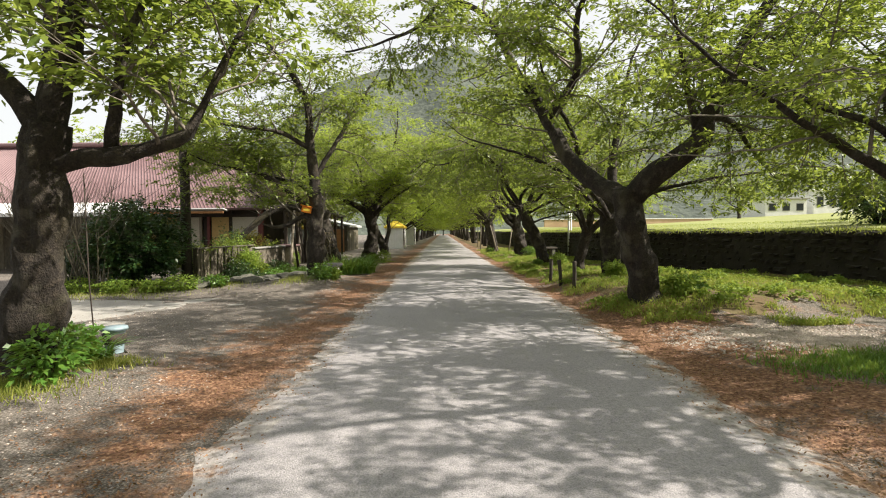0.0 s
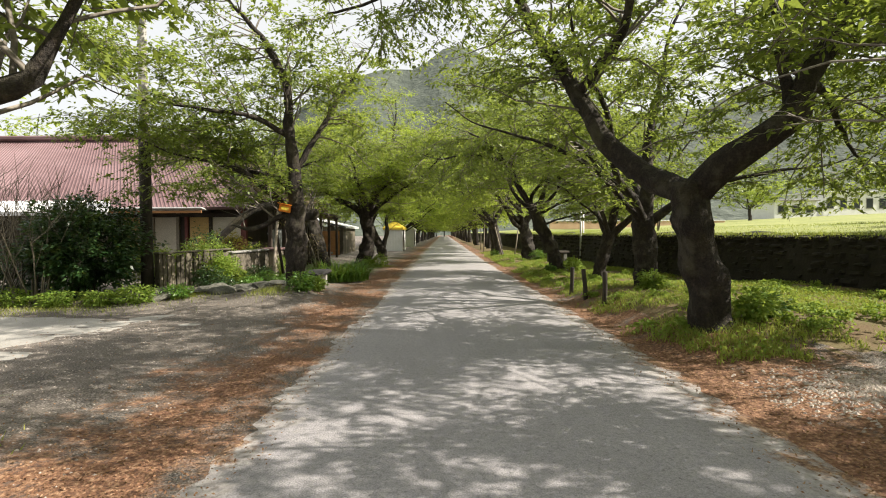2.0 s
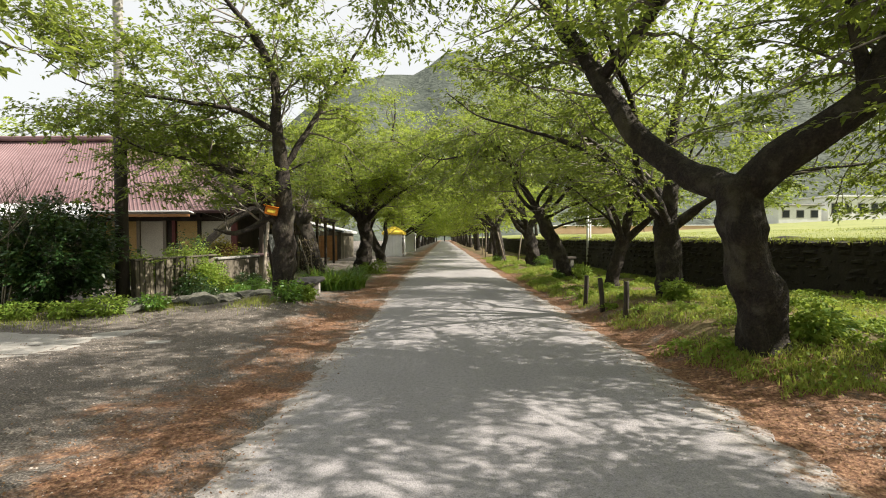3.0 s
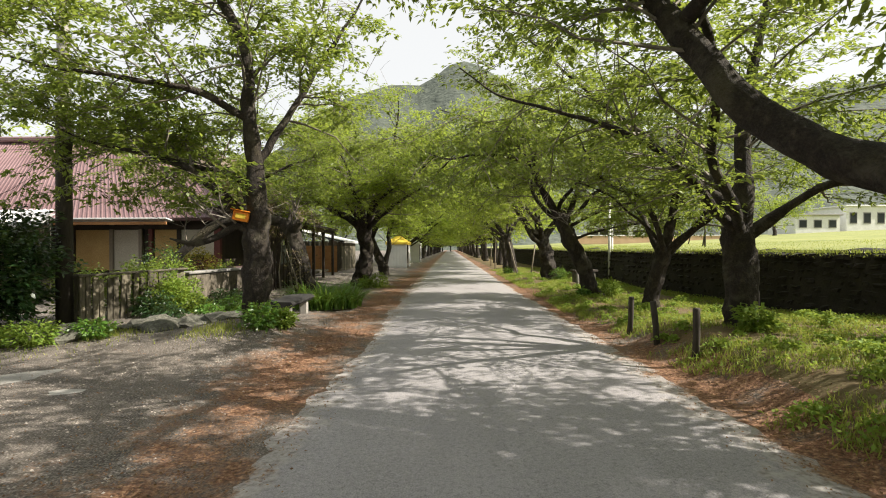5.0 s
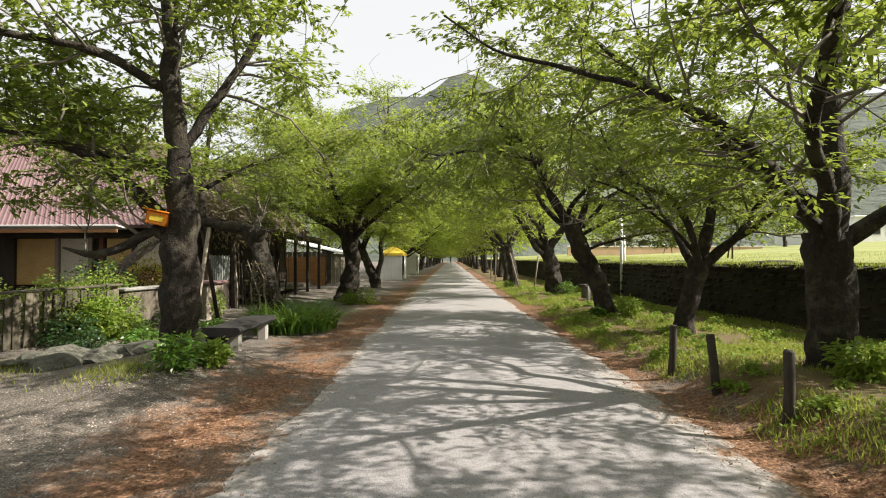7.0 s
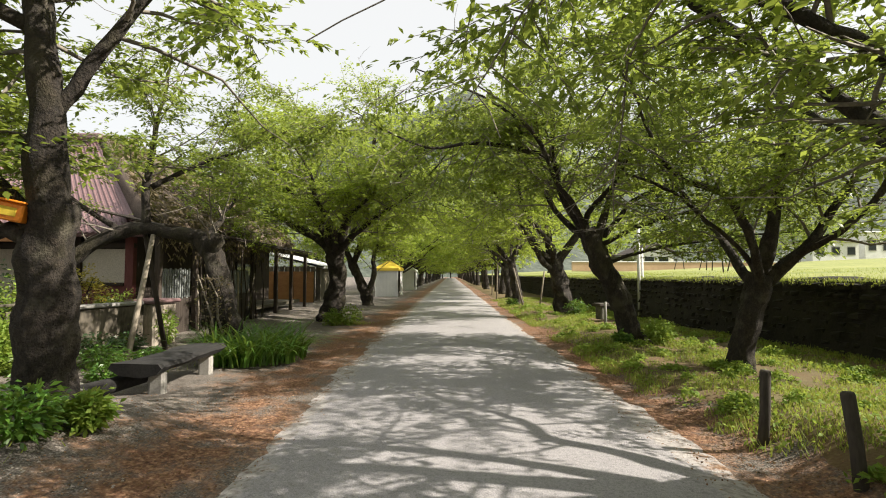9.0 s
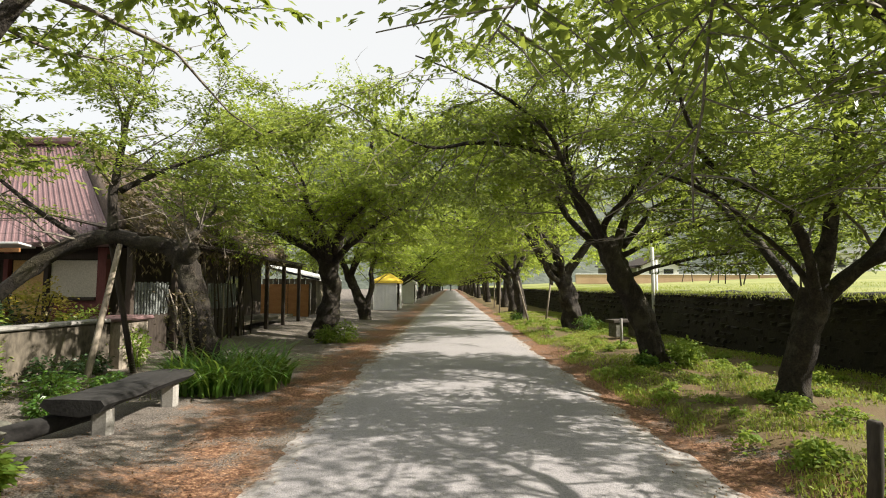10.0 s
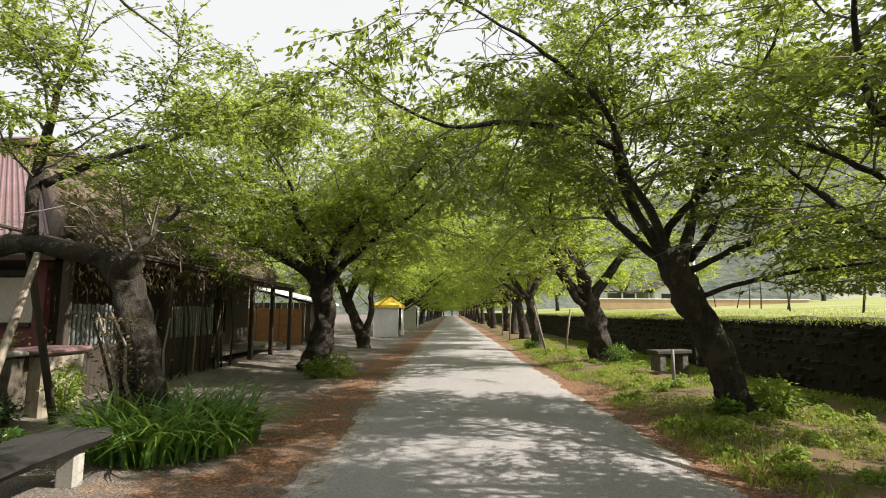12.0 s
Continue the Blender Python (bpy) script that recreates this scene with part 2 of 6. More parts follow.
FOREST = plain("far_forest", (0.05, 0.066, 0.052), (0.11, 0.128, 0.1), 0.035, 1.0, 0.14, 6.0)
STAINED = plain("stained_plaster", (0.022, 0.019, 0.014), (0.2, 0.17, 0.13), 2.2, 0.95, 18, 0.01, (1, 1, 0.45))
PILLAR = plain("weathered_cream_plaster", (0.16, 0.125, 0.1), (0.5, 0.44, 0.36), 2.6, 0.95, 16, 0.012, (1, 1, 0.5))
STUMP_WOOD = plain("black_post_wood", (0.025, 0.02, 0.016), (0.07, 0.058, 0.045), 4.0, 0.9, 50, 0.006, (1, 1, 0.2))
PALE_POLE = plain("bare_pale_pole", (0.17, 0.14, 0.11), (0.34, 0.29, 0.23), 4.0, 0.8, 50, 0.003, (1, 1, 0.2))
GLASS, _gn, _gp = material("window_glass")
_gp.inputs["Base Color"].default_value = (0.03, 0.035, 0.035, 1)
_gp.inputs["Roughness"].default_value = 0.06


# ---- helpers for building ----
def sstep(a, b, v):
    k = min(1.0, max(0.0, (v - a) / (b - a)))
    return k * k * (3 - 2 * k)


def field_z(x, y):
    """The turf above the wall climbs gently away from the lane."""
    dx = max(0.0, min(110.0, x - wall_x(y)))
    return 1.52 + 0.045 * dx + 0.3 * sstep(0, 16, dx) * sstep(26, 12, y)


def wall_x(y):
    """Foot of the dark stone wall beyond the verge."""
    pts = [(-60, 11.0), (0, 9.6), (11, 9.0), (18, 7.7), (24, 7.0), (36, 6.7), (300, 6.7)]
    for (a, xa), (b, xb) in zip(pts, pts[1:]):
        if y <= b:
            return xa + (xb - xa) * (y - a) / (b - a)
    return pts[-1][1]


def height(x, y):
    """The lie of the ground."""
    z = sstep(2.75, 3.75, x) * (0.08 + 0.28 * sstep(8.0, 9.4, y) - 0.24 * sstep(13.5, 17.5, y))
    z += 0.36 * math.exp(-((x + 3.9) ** 2 / 1.6 + (y - 14.7) ** 2 / 2.2))
    z += 0.12 * math.exp(-((x + 4.6) ** 2 / 1.2 + (y - 5.5) ** 2 / 1.2))
    z += 0.15 * sstep(-4.4, -7.0, x) * sstep(13.2, 15.0, y)
    edge = max(0.0, abs(x - 0.4) - 2.2)
    z += min(1.0, edge) * 0.035 * noise.noise(Vector((x * 1.1, y * 1.1, 0.3)))
    return z


def mesh_from(name, verts, faces, mat, smooth=False):
    me = bpy.data.meshes.new(name)
    me.from_pydata([tuple(v) for v in verts], [], faces)
    me.materials.append(mat)
    if smooth:
        me.polygons.foreach_set("use_smooth", [True] * len(me.polygons))
    me.update()
    return me


def quads_mesh(name, verts, mat, corners=4):
    """Many loose faces of the same number of corners, from one array of corners."""
    verts = np.asarray(verts, dtype=np.float32).reshape(-1, 3)
    n = len(verts)
    me = bpy.data.meshes.new(name)
    me.vertices.add(n)
    me.vertices.foreach_set("co", verts.ravel())
    me.loops.add(n)
    me.loops.foreach_set("vertex_index", np.arange(n, dtype=np.int32))
    me.polygons.add(n // corners)
    me.polygons.foreach_set("loop_start", np.arange(0, n, corners, dtype=np.int32))
    me.materials.append(mat)
    me.update(calc_edges=True)
    return me


def thing(name, label, category, at=(0, 0, 0), group="", rz=0.0, kind=""):
    ob = new(name)
    ob.empty_display_size = 0.2
    ob.matrix_world = pose(*at, 0, 0, rz)
    return tagged(ob, label, category, group, kind)


def part(name, me, parent, label="", kind=""):
    ob = new(name, me)
    ob.parent = parent
    return tagged(ob, label, kind=kind)


def box_bm(bm, size, m=None, bevel=0.0):
    r = bmesh.ops.create_cube(bm, size=1.0)
    vs = r["verts"]
    bmesh.ops.scale(bm, vec=size, verts=vs)
    if bevel:
        es = list({e for v in vs for e in v.link_edges})
        r2 = bmesh.ops.bevel(bm, geom=es, offset=bevel, segments=1, affect="EDGES")
        vs = list({v for f in r2["faces"] for v in f.verts} | {v for v in vs if v.is_valid})
    if m is not None:
        bmesh.ops.transform(bm, matrix=m, verts=vs)
    return vs


def bm_mesh(name, bm, mat, smooth=False):
    me = bpy.data.meshes.new(name)
    bm.to_mesh(me)
    bm.free()
    me.materials.append(mat)
    if smooth:
        me.polygons.foreach_set("use_smooth", [True] * len(me.polygons))
    return me


def box_mesh(name, size, mat, m=None, bevel=0.008):
    bm = bmesh.new()
    box_bm(bm, size, m, bevel)
    return bm_mesh(name, bm, mat)


def tubes(name, strands, mat, sides=8, rough=0.0, lobes=0.0, close=True):
    """One mesh of swept round strands; each strand is (points, radii)."""
    verts, faces = [], []
    for pts, rad in strands:
        pts = [Vector(p) for p in pts]
        n = len(pts)
        start = len(verts)
        up = None
        for i, p in enumerate(pts):
            d = (pts[min(i + 1, n - 1)] - pts[max(i - 1, 0)]).normalized()
            if up is None:
                up = d.orthogonal().normalized()
            up = (up - d * up.dot(d)).normalized()
            side = d.cross(up)
            for k in range(sides):
                a = 2 * math.pi * k / sides
                w = up * math.cos(a) + side * math.sin(a)
                r = rad[i]
                if lobes:
                    r *= 1 + lobes * math.sin(3 * a + i * 0.35 + n) + lobes * 0.6 * math.sin(5 * a - i * 0.5)
                if rough:
                    q = p + w * rad[i]
                    r *= 1 + rough * 0.75 * noise.noise(q * 2.6) + rough * 0.45 * noise.noise(Vector((q.x * 9, q.y * 9, q.z * 3.5))) + rough * 0.22 * noise.noise(q * 19)
                verts.append(p + w * r)
        for i in range(n - 1):
            a, b = start + i * sides, start + (i + 1) * sides
            for k in range(sides):
                k2 = (k + 1) % sides
                faces.append((a + k, a + k2, b + k2, b + k))
        if close:
            faces.append(tuple(start + (n - 1) * sides + k for k in range(sides)))
            faces.append(tuple(start + k for k in reversed(range(sides))))
    return mesh_from(name, verts, faces, mat, True)


def smooth_line(ctrl, step):
    """Control points (x, y, z, r) turned into an evenly spaced curve."""
    c = np.array(ctrl, dtype=float)
    c = np.vstack([2 * c[0] - c[1], c, 2 * c[-1] - c[-2]])
    out = []
    for i in range(1, len(c) - 2):
        p0, p1, p2, p3 = c[i - 1:i + 3]
        m = max(1, int(np.linalg.norm(p2[:3] - p1[:3]) / step))
        for k in range(m):
            t = k / m
            out.append(0.5 * (2 * p1 + (p2 - p0) * t + (2 * p0 - 5 * p1 + 4 * p2 - p3) * t * t + (3 * p1 - p0 - 3 * p2 + p3) * t ** 3))
    out.append(c[-2])
    return np.array(out)


def leaf_quads(pos, along, rng, length, width, flat=0.75):
    """Pointed leaves at pos, laid roughly flat, pointing along."""
    n = len(pos)
    d = along + rng.normal(0, 0.55, (n, 3))
    d[:, 2] = d[:, 2] * 0.5 - 0.12
    d /= np.linalg.norm(d, axis=1)[:, None] + 1e-6
    up = rng.normal(0, 1 - flat + 0.12, (n, 3))
    up[:, 2] += 1.0
    s = np.cross(d, up)
    s /= np.linalg.norm(s, axis=1)[:, None] + 1e-6
    L = length * rng.uniform(0.65, 1.3, (n, 1))
    W = width * rng.uniform(0.75, 1.25, (n, 1))
    sag = np.zeros((n, 3))
    sag[:, 2] = -0.18
    q = np.stack([pos, pos + d * L * 0.45 - s * W * 0.5, pos + (d + sag) * L, pos + d * L * 0.45 + s * W * 0.5], axis=1)
    return q


# ---- trees ----
def grow_tree(name, label, at, trunk, limbs, seed, extra=3, reach=1.0, dense=1.0, leaf=(0.09, 0.044), low=2.4, group="cherry trees along the road", leaf_mat=None, fine=True, extend=1.8, thick=0.8, crown_top=9.0):
    """A cherry tree: trunk and limbs by control points (x, y, z, radius) from its foot, and a crown grown on the limbs."""
    rng = np.random.default_rng(seed)
    ob = thing(name, label, "tree", at, group)
    base = np.array(at)
    trunk = [(x, y, z, r * thick) for x, y, z, r in trunk]
    limbs = [[(x, y, z, r * thick) for x, y, z, r in l] for l in limbs]
    tl = smooth_line(trunk, 0.09 if fine else 0.25)
    part("trunk", tubes("trunk", [(tl[:, :3], tl[:, 3])], BARK, 34 if fine else 12, 0.46, 0.06), ob)
    lines = []
    for c in limbs:
        lines.append(np.array(c, dtype=float))
    fork = np.array(trunk[-1], dtype=float)
    for k in range(extra):
        a = 2 * math.pi * (k + rng.uniform(0.1, 0.9)) / max(extra, 1)
        a = a if abs(math.sin(a)) > 0.45 else a + 0.8
        r0 = fork[3] * 0.42
        p = fork[:3] - np.array([0, 0, 0.15 + 0.25 * rng.random()])
        d = np.array([math.cos(a) * 0.7 - 0.3 * math.copysign(1, at[0]), math.sin(a) * 0.95, 0.75])
        c = [(*p, r0)]
        for i in range(4):
            p = p + d * (0.75 * reach) + rng.normal(0, 0.17, 3)
            c.append((*p, r0 * (0.82 - 0.16 * i)))
            d = d + np.array([0, 0, rng.uniform(-0.18, 0.12)])
        lines.append(np.array(c))
    twig_strands, leaf_pos, leaf_dir = [], [], []
    for c in lines:
        end, prev = c[-1], c[-2]
        d = end[:3] - prev[:3]
        d = d / (np.linalg.norm(d) + 1e-6)
        if extend and end[3] > 0.02:
            p = end[:3]
            for i in range(2):
                d = d + rng.normal(0, 0.16, 3) + np.array([0, 0, 0.1])
                d = d / np.linalg.norm(d)
                p = p + d * extend * 0.5 * reach
                c = np.vstack([c, [*p, end[3] * (0.6 - 0.3 * i)]])
        ln = smooth_line(c, 0.16 if fine else 0.4)
        wob = np.cumsum(rng.normal(0, 0.012, (len(ln), 3)), axis=0)
        ln[:, :3] += wob - wob[0]
        ln[:, 3] = np.maximum(ln[:, 3], 0.012)
        part("limb", tubes("limb", [(ln[:, :3], ln[:, 3])], BARK, 12 if fine else 7, 0.34, 0.04), ob)
        total = np.sum(np.linalg.norm(np.diff(ln[:, :3], axis=0), axis=1))
        n1 = max(4, int(total * 3.3 * dense))
        for j in range(n1):
            s = 0.22 + 0.78 * (j + rng.random()) / n1
            i = min(len(ln) - 2, int(s * (len(ln) - 1)))
            p0, r_here = ln[i, :3], ln[i, 3]
            t = ln[i + 1, :3] - ln[i, :3]
            t = t / (np.linalg.norm(t) + 1e-6)
            side = rng.normal(0, 1, 3)
            side -= t * side.dot(t)
            side /= np.linalg.norm(side) + 1e-6
            d = t * 0.5 + side + np.array([0, 0, 0.22])
            d[2] *= 0.7
            d /= np.linalg.norm(d)
            L = rng.uniform(1.0, 2.4) * reach * (1.1 - 0.35 * s)
            pts = [p0]
            nseg = 6
            for q in range(nseg):
                d = d + rng.normal(0, 0.2, 3) + np.array([0, 0, 0.02 - 0.02 * q])
                d /= np.linalg.norm(d)
                pts.append(pts[-1] + d * L / nseg)
            pts = np.array(pts)
            rr = np.linspace(min(r_here * 0.45, 0.028), 0.006, nseg + 1)
            twig_strands.append((pts, rr))
            n2 = 14 if fine else 6
            for k in range(n2):
                u = 0.2 + 0.8 * (k + rng.random()) / n2
                f = u * nseg
                i2 = min(nseg - 1, int(f))
                q0 = pts[i2] + (pts[i2 + 1] - pts[i2]) * (f - i2)
                if fine and noise.noise(Vector((q0[0] * 1.1 + seed, q0[1] * 1.1, q0[2] * 1.9))) < -0.1:
                    continue
                t2 = pts[i2 + 1] - pts[i2]
                t2 = t2 / np.linalg.norm(t2)
                s2 = rng.normal(0, 1, 3) * np.array([1, 1, 0.16])
                d2 = t2 * 0.6 + s2 / (np.linalg.norm(s2) + 1e-6)
                d2 /= np.linalg.norm(d2)
                L2 = rng.uniform(0.35, 0.85) * reach
                e2 = q0 + d2 * L2 * 0.5 + rng.normal(0, 0.04, 3)
                e3 = e2 + (d2 + np.array([0, 0, rng.uniform(-0.28, 0.05)])) * L2 * 0.5
                if fine:
                    twig_strands.append((np.array([q0, e2, e3]), np.array([0.007, 0.005, 0.003])))
                for (a0, b0) in ((q0, e2), (e2, e3)):
                    m = max(2, int(np.linalg.norm(b0 - a0) / (0.5 * leaf[0])))
                    w = rng.random((m, 1))
                    leaf_pos.append(a0 + (b0 - a0) * w + rng.normal(0, 0.02, (m, 3)))
                    leaf_dir.append(np.repeat((b0 - a0)[None] / (np.linalg.norm(b0 - a0) + 1e-6), m, 0))
                for _ in range(3 if fine else 2):
                    v = rng.random()
                    a0 = q0 + (e3 - q0) * v
                    s3 = rng.normal(0, 1, 3) * np.array([1, 1, 0.18])
                    d3 = d2 * 0.7 + s3 / (np.linalg.norm(s3) + 1e-6)
                    d3 /= np.linalg.norm(d3)
                    L3 = rng.uniform(0.2, 0.5) * reach
                    m = max(2, int(L3 / (0.48 * leaf[0])))
                    w = rng.random((m, 1))
                    leaf_pos.append(a0 + d3 * L3 * w + rng.normal(0, 0.015, (m, 3)))
                    leaf_dir.append(np.repeat(d3[None], m, 0))
    pos, dirs = np.concatenate(leaf_pos), np.concatenate(leaf_dir)
    wx, wz = pos[:, 0] + base[0], pos[:, 2] + base[2]
    keep = (wz > low) & ((wz > 2.75) | (np.abs(wx - 0.3) > 2.6)) & (wz < crown_top)
    # the crowns leave a strip of open sky above the lane
    rise = wz - (4.7 if base[1] < 25 else 7.2) + rng.normal(0, 0.08, len(wz))
    wy = pos[:, 1] + base[1]
    ragged = 0.5 * np.sin(2.3 * wz + 1.3 * wy + seed) + 0.3 * np.sin(5.1 * wz - 2.2 * wy)
    keep &= ~((rise > 0) & (wx > -1.3 - 0.5 * rise + ragged) & (wx < 0.25 + 0.04 * rise + ragged) & (base[1] > 12))
    pos, dirs = pos[keep], dirs[keep]
    strands = []
    for pts, rr in twig_strands:
        ex, ez = pts[-1][0] + base[0], pts[-1][2] + base[2]
        over = ez - (4.7 if base[1] < 25 else 7.2)
        open_sky = over > 0 and -1.3 - 0.5 * over < ex < 0.2 + 0.04 * over and base[1] > 12
        if ez > min(low, 2.6) - 0.1 and not open_sky:
            strands.append((pts, rr))
    part("branchwork", tubes("branchwork", strands, LIT_TWIG, 3, 0, 0, False), ob, "", "stuff")
    part("crown", quads_mesh("crown", leaf_quads(pos, dirs, rng, *leaf), leaf_mat or LEAF), ob)
    return ob


def rel(at, pts, dz=0.0):
    return [(x - at[0], y - at[1], z - at[2] + dz, r) for x, y, z, r in pts]


# ---- setting: ground, road, wall, field, hills ----
def build_ground():
    xs = sorted(set([round(-26 + 0.5 * i, 2) for i in range(0, 37)] + [round(-7.5 + 0.2 * i, 2) for i in range(0, 88)] + [10.5, 11.5, 13, 16, 20, 30, 50, 90, 200, 600, -40, -60, -100, -220, -600]))
    ys = sorted(set([round(-6 + 0.3 * i, 2) for i in range(0, 130)] + [33 + 2 * i for i in range(0, 30)] + [-600, -200, -80, -40, -20, -12, -9, 100, 120, 150, 200, 300, 450, 700]))
    verts = [(x, y, height(x, y) if -26 < x < 12 and -8 < y < 200 else (0.3 if x > 3 else 0.0)) for y in ys for x in xs]
    w = len(xs)
    faces = [(j * w + i, j * w + i + 1, (j + 1) * w + i + 1, (j + 1) * w + i) for j in range(len(ys) - 1) for i in range(w - 1)]
    ob = new("ground", mesh_from("ground", verts, faces, SOIL, True))
    tagged(ob, "brown gravelly soil with rust-red fallen leaf litter", "ground", kind="structure")

    verts, faces = [], []
    ys = [-40 + 2 * i for i in range(20)] + [0.12 * i for i in range(300)] + [36 + 0.5 * i for i in range(30)] + [51 + 3 * i for i in range(66)]
    cols = 9
    for y in ys:
        wob = Vector((0.0, y * 0.55, 2.0))
        xl = -1.88 - 0.25 * sstep(15, 40, y) + 0.16 * noise.noise(wob) + 0.12 * noise.noise(wob * 4.7) + 0.1 * noise.noise(wob * 13)
        xr = 2.82 - 0.3 * sstep(8, 30, y) + 0.16 * noise.noise(wob + Vector((9, 0, 0))) + 0.12 * noise.noise(wob * 4.7 + Vector((9, 0, 0))) + 0.1 * noise.noise(wob * 13 + Vector((9, 0, 0)))
        for k in range(cols):
            u = k / (cols - 1)
            x = xl + (xr - xl) * u
            crown = 0.035 * (1 - (2 * u - 1) ** 2)
            verts.append((x, y, 0.012 + crown - (0.03 if k in (0, cols - 1) else 0)))
    for j in range(len(ys) - 1):
        for k in range(cols - 1):
            faces.append((j * cols + k, j * cols + k + 1, (j + 1) * cols + k + 1, (j + 1) * cols + k))
    tagged(new("road", mesh_from("road", verts, faces, ROAD, True)), "worn pale grey asphalt lane with crumbling edges", "road", kind="structure")

    verts, faces = [], []
    nx, ny = 26, 22
    for j in range(ny):
        for i in range(nx):
            u, v = i / (nx - 1), j / (ny - 1)
            x = -24 + (19.3 + 0.5 * v + 0.5 * noise.noise(Vector((v * 6, 3, 0)))) * u
            y = 8.4 + 4.0 * v + 0.22 * noise.noise(Vector((u * 14, v * 2, 1))) + 0.5 * (1 - u) * (v - 0.5)
            e = min(1.0, 6 * min(u * 9, 1 - u, v, 1 - v))
            verts.append((x, y, height(x, y) + 0.025 * e - 0.012))
    faces = [(j * nx + i, j * nx + i + 1, (j + 1) * nx + i + 1, (j + 1) * nx + i) for j in range(ny - 1) for i in range(nx - 1)]
    tagged(new("pavement", mesh_from("pavement", verts, faces, CONCRETE, True)), "pale worn concrete driveway beside the lane", "driveway", kind="structure")

    # grassy verge
    verts, faces = [], []
    ys = [8.4 + 0.3 * i for i in range(153)] + [55 + 3 * i for i in range(50)]
    nx = 26
    for j, y in enumerate(ys):
        x0 = 3.05 - 0.12 * sstep(14, 20, y) + 0.35 * noise.noise(Vector((5, y * 0.6, 0))) + 2.4 * max(0, 1 - (y - 8.4) / 1.4) * 0.5
        x1 = wall_x(y) + 0.15
        for i in range(nx):
            x = x0 + (x1 - x0) * i / (nx - 1)
            e = min(1.0, i / 2.0, j / 2.0)
            yy = y + max(0.0, 1 - j / 7) * 1.1 * noise.noise(Vector((x * 0.9, 4.0, 0)))
            verts.append((x, yy, height(x, yy) - 0.02 + 0.04 * e + 0.03 * e * noise.noise(Vector((x * 2, y * 2, 7)))))
    faces = [(j * nx + i, j * nx + i + 1, (j + 1) * nx + i + 1, (j + 1) * nx + i) for j in range(len(ys) - 1) for i in range(nx - 1)]
    tagged(new("verge_turf", mesh_from("verge_turf", verts, faces, TURF, True)), "sunlit grassy verge between lane and stone wall", "verge", kind="structure")


def build_wall_and_field():
    rng = random.Random(4)
    ys = [-60 + 3 * i for i in range(18)] + [-5 + 0.6 * i for i in range(80)] + [43 + 4 * i for i in range(40)]
    prof = [(0.0, 0.1), (0.05, 0.6), (0.12, 1.1), (0.2, 1.5), (0.7, 1.56)]
    verts = []
    for y in ys:
        for dx, z in prof:
            verts.append((wall_x(y) + dx + 0.08 * noise.noise(Vector((0, y, z * 2))), y, z + (0.13 * noise.noise(Vector((3, y * 0.7, 0))) + 0.06 * noise.noise(Vector((3, y * 2.3, 0))) if z > 1.2 else 0)))
    n = len(prof)
    faces = [(j * n + i, (j + 1) * n + i, (j + 1) * n + i + 1, j * n + i + 1) for j in range(len(ys) - 1) for i in range(n - 1)]
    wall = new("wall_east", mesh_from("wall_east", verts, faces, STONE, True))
    tagged(wall, "dark dry-stone retaining wall, its shade put into the stone colour", "wall", kind="structure")
    # rough stones laid in courses, joined
    verts, faces = [], []
    y = 2.0
    rows = [(0.1 + 0.18 * k, 0.18) for k in range(8)]
    for zc, h in rows:
        y = 2.0
        while y < 60:
            w = rng.uniform(0.16, 0.46) * (1 if y < 34 else 1.8)
            x = wall_x(y + w / 2) + 0.06 + 0.12 * zc / 1.4
            d = rng.uniform(0.03, 0.12)
            s = len(verts)
            jit = lambda a: rng.uniform(-a, a)
            zb = zc + 0.06
            for (yy, zz) in ((0.02, -h / 2 + 0.02), (w - 0.02, -h / 2 + 0.02), (w - 0.02, h / 2 - 0.02), (0.02, h / 2 - 0.02)):
                verts.append((x + 0.05, y + yy, zb + zz))
            for (yy, zz) in ((0.07, -h / 2 + 0.06), (w - 0.07, -h / 2 + 0.06), (w - 0.07, h / 2 - 0.06), (0.07, h / 2 - 0.06)):
                verts.append((x - d + jit(0.03), y + yy + jit(0.03), zb + zz + jit(0.03)))
            faces += [(s + 7, s + 6, s + 5, s + 4)] + [(s + k, s + 4 + k, s + 4 + (k + 1) % 4, s + (k + 1) % 4) for k in range(4)]
            y += w
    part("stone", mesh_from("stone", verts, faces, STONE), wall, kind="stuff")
    verts = []
    xs = [0.5, 1.2, 3, 6, 10, 16, 30, 60, 120, 300]
    ys2 = [-60 + 6 * i for i in range(60)]
    for y in ys2:
        for dx in xs:
            x = wall_x(y) + dx
            verts.append((x, y, field_z(x, y) + 0.08 * noise.noise(Vector((x * 0.3, y * 0.3, 0)))))
    n = len(xs)
    faces = [(j * n + i, j * n + i + 1, (j + 1) * n + i + 1, (j + 1) * n + i) for j in range(len(ys2) - 1) for i in range(n - 1)]
    tagged(new("field", mesh_from("field", verts, faces, FIELD, True)), "bright sunlit yellow-green grass field above the wall", "field", kind="structure")


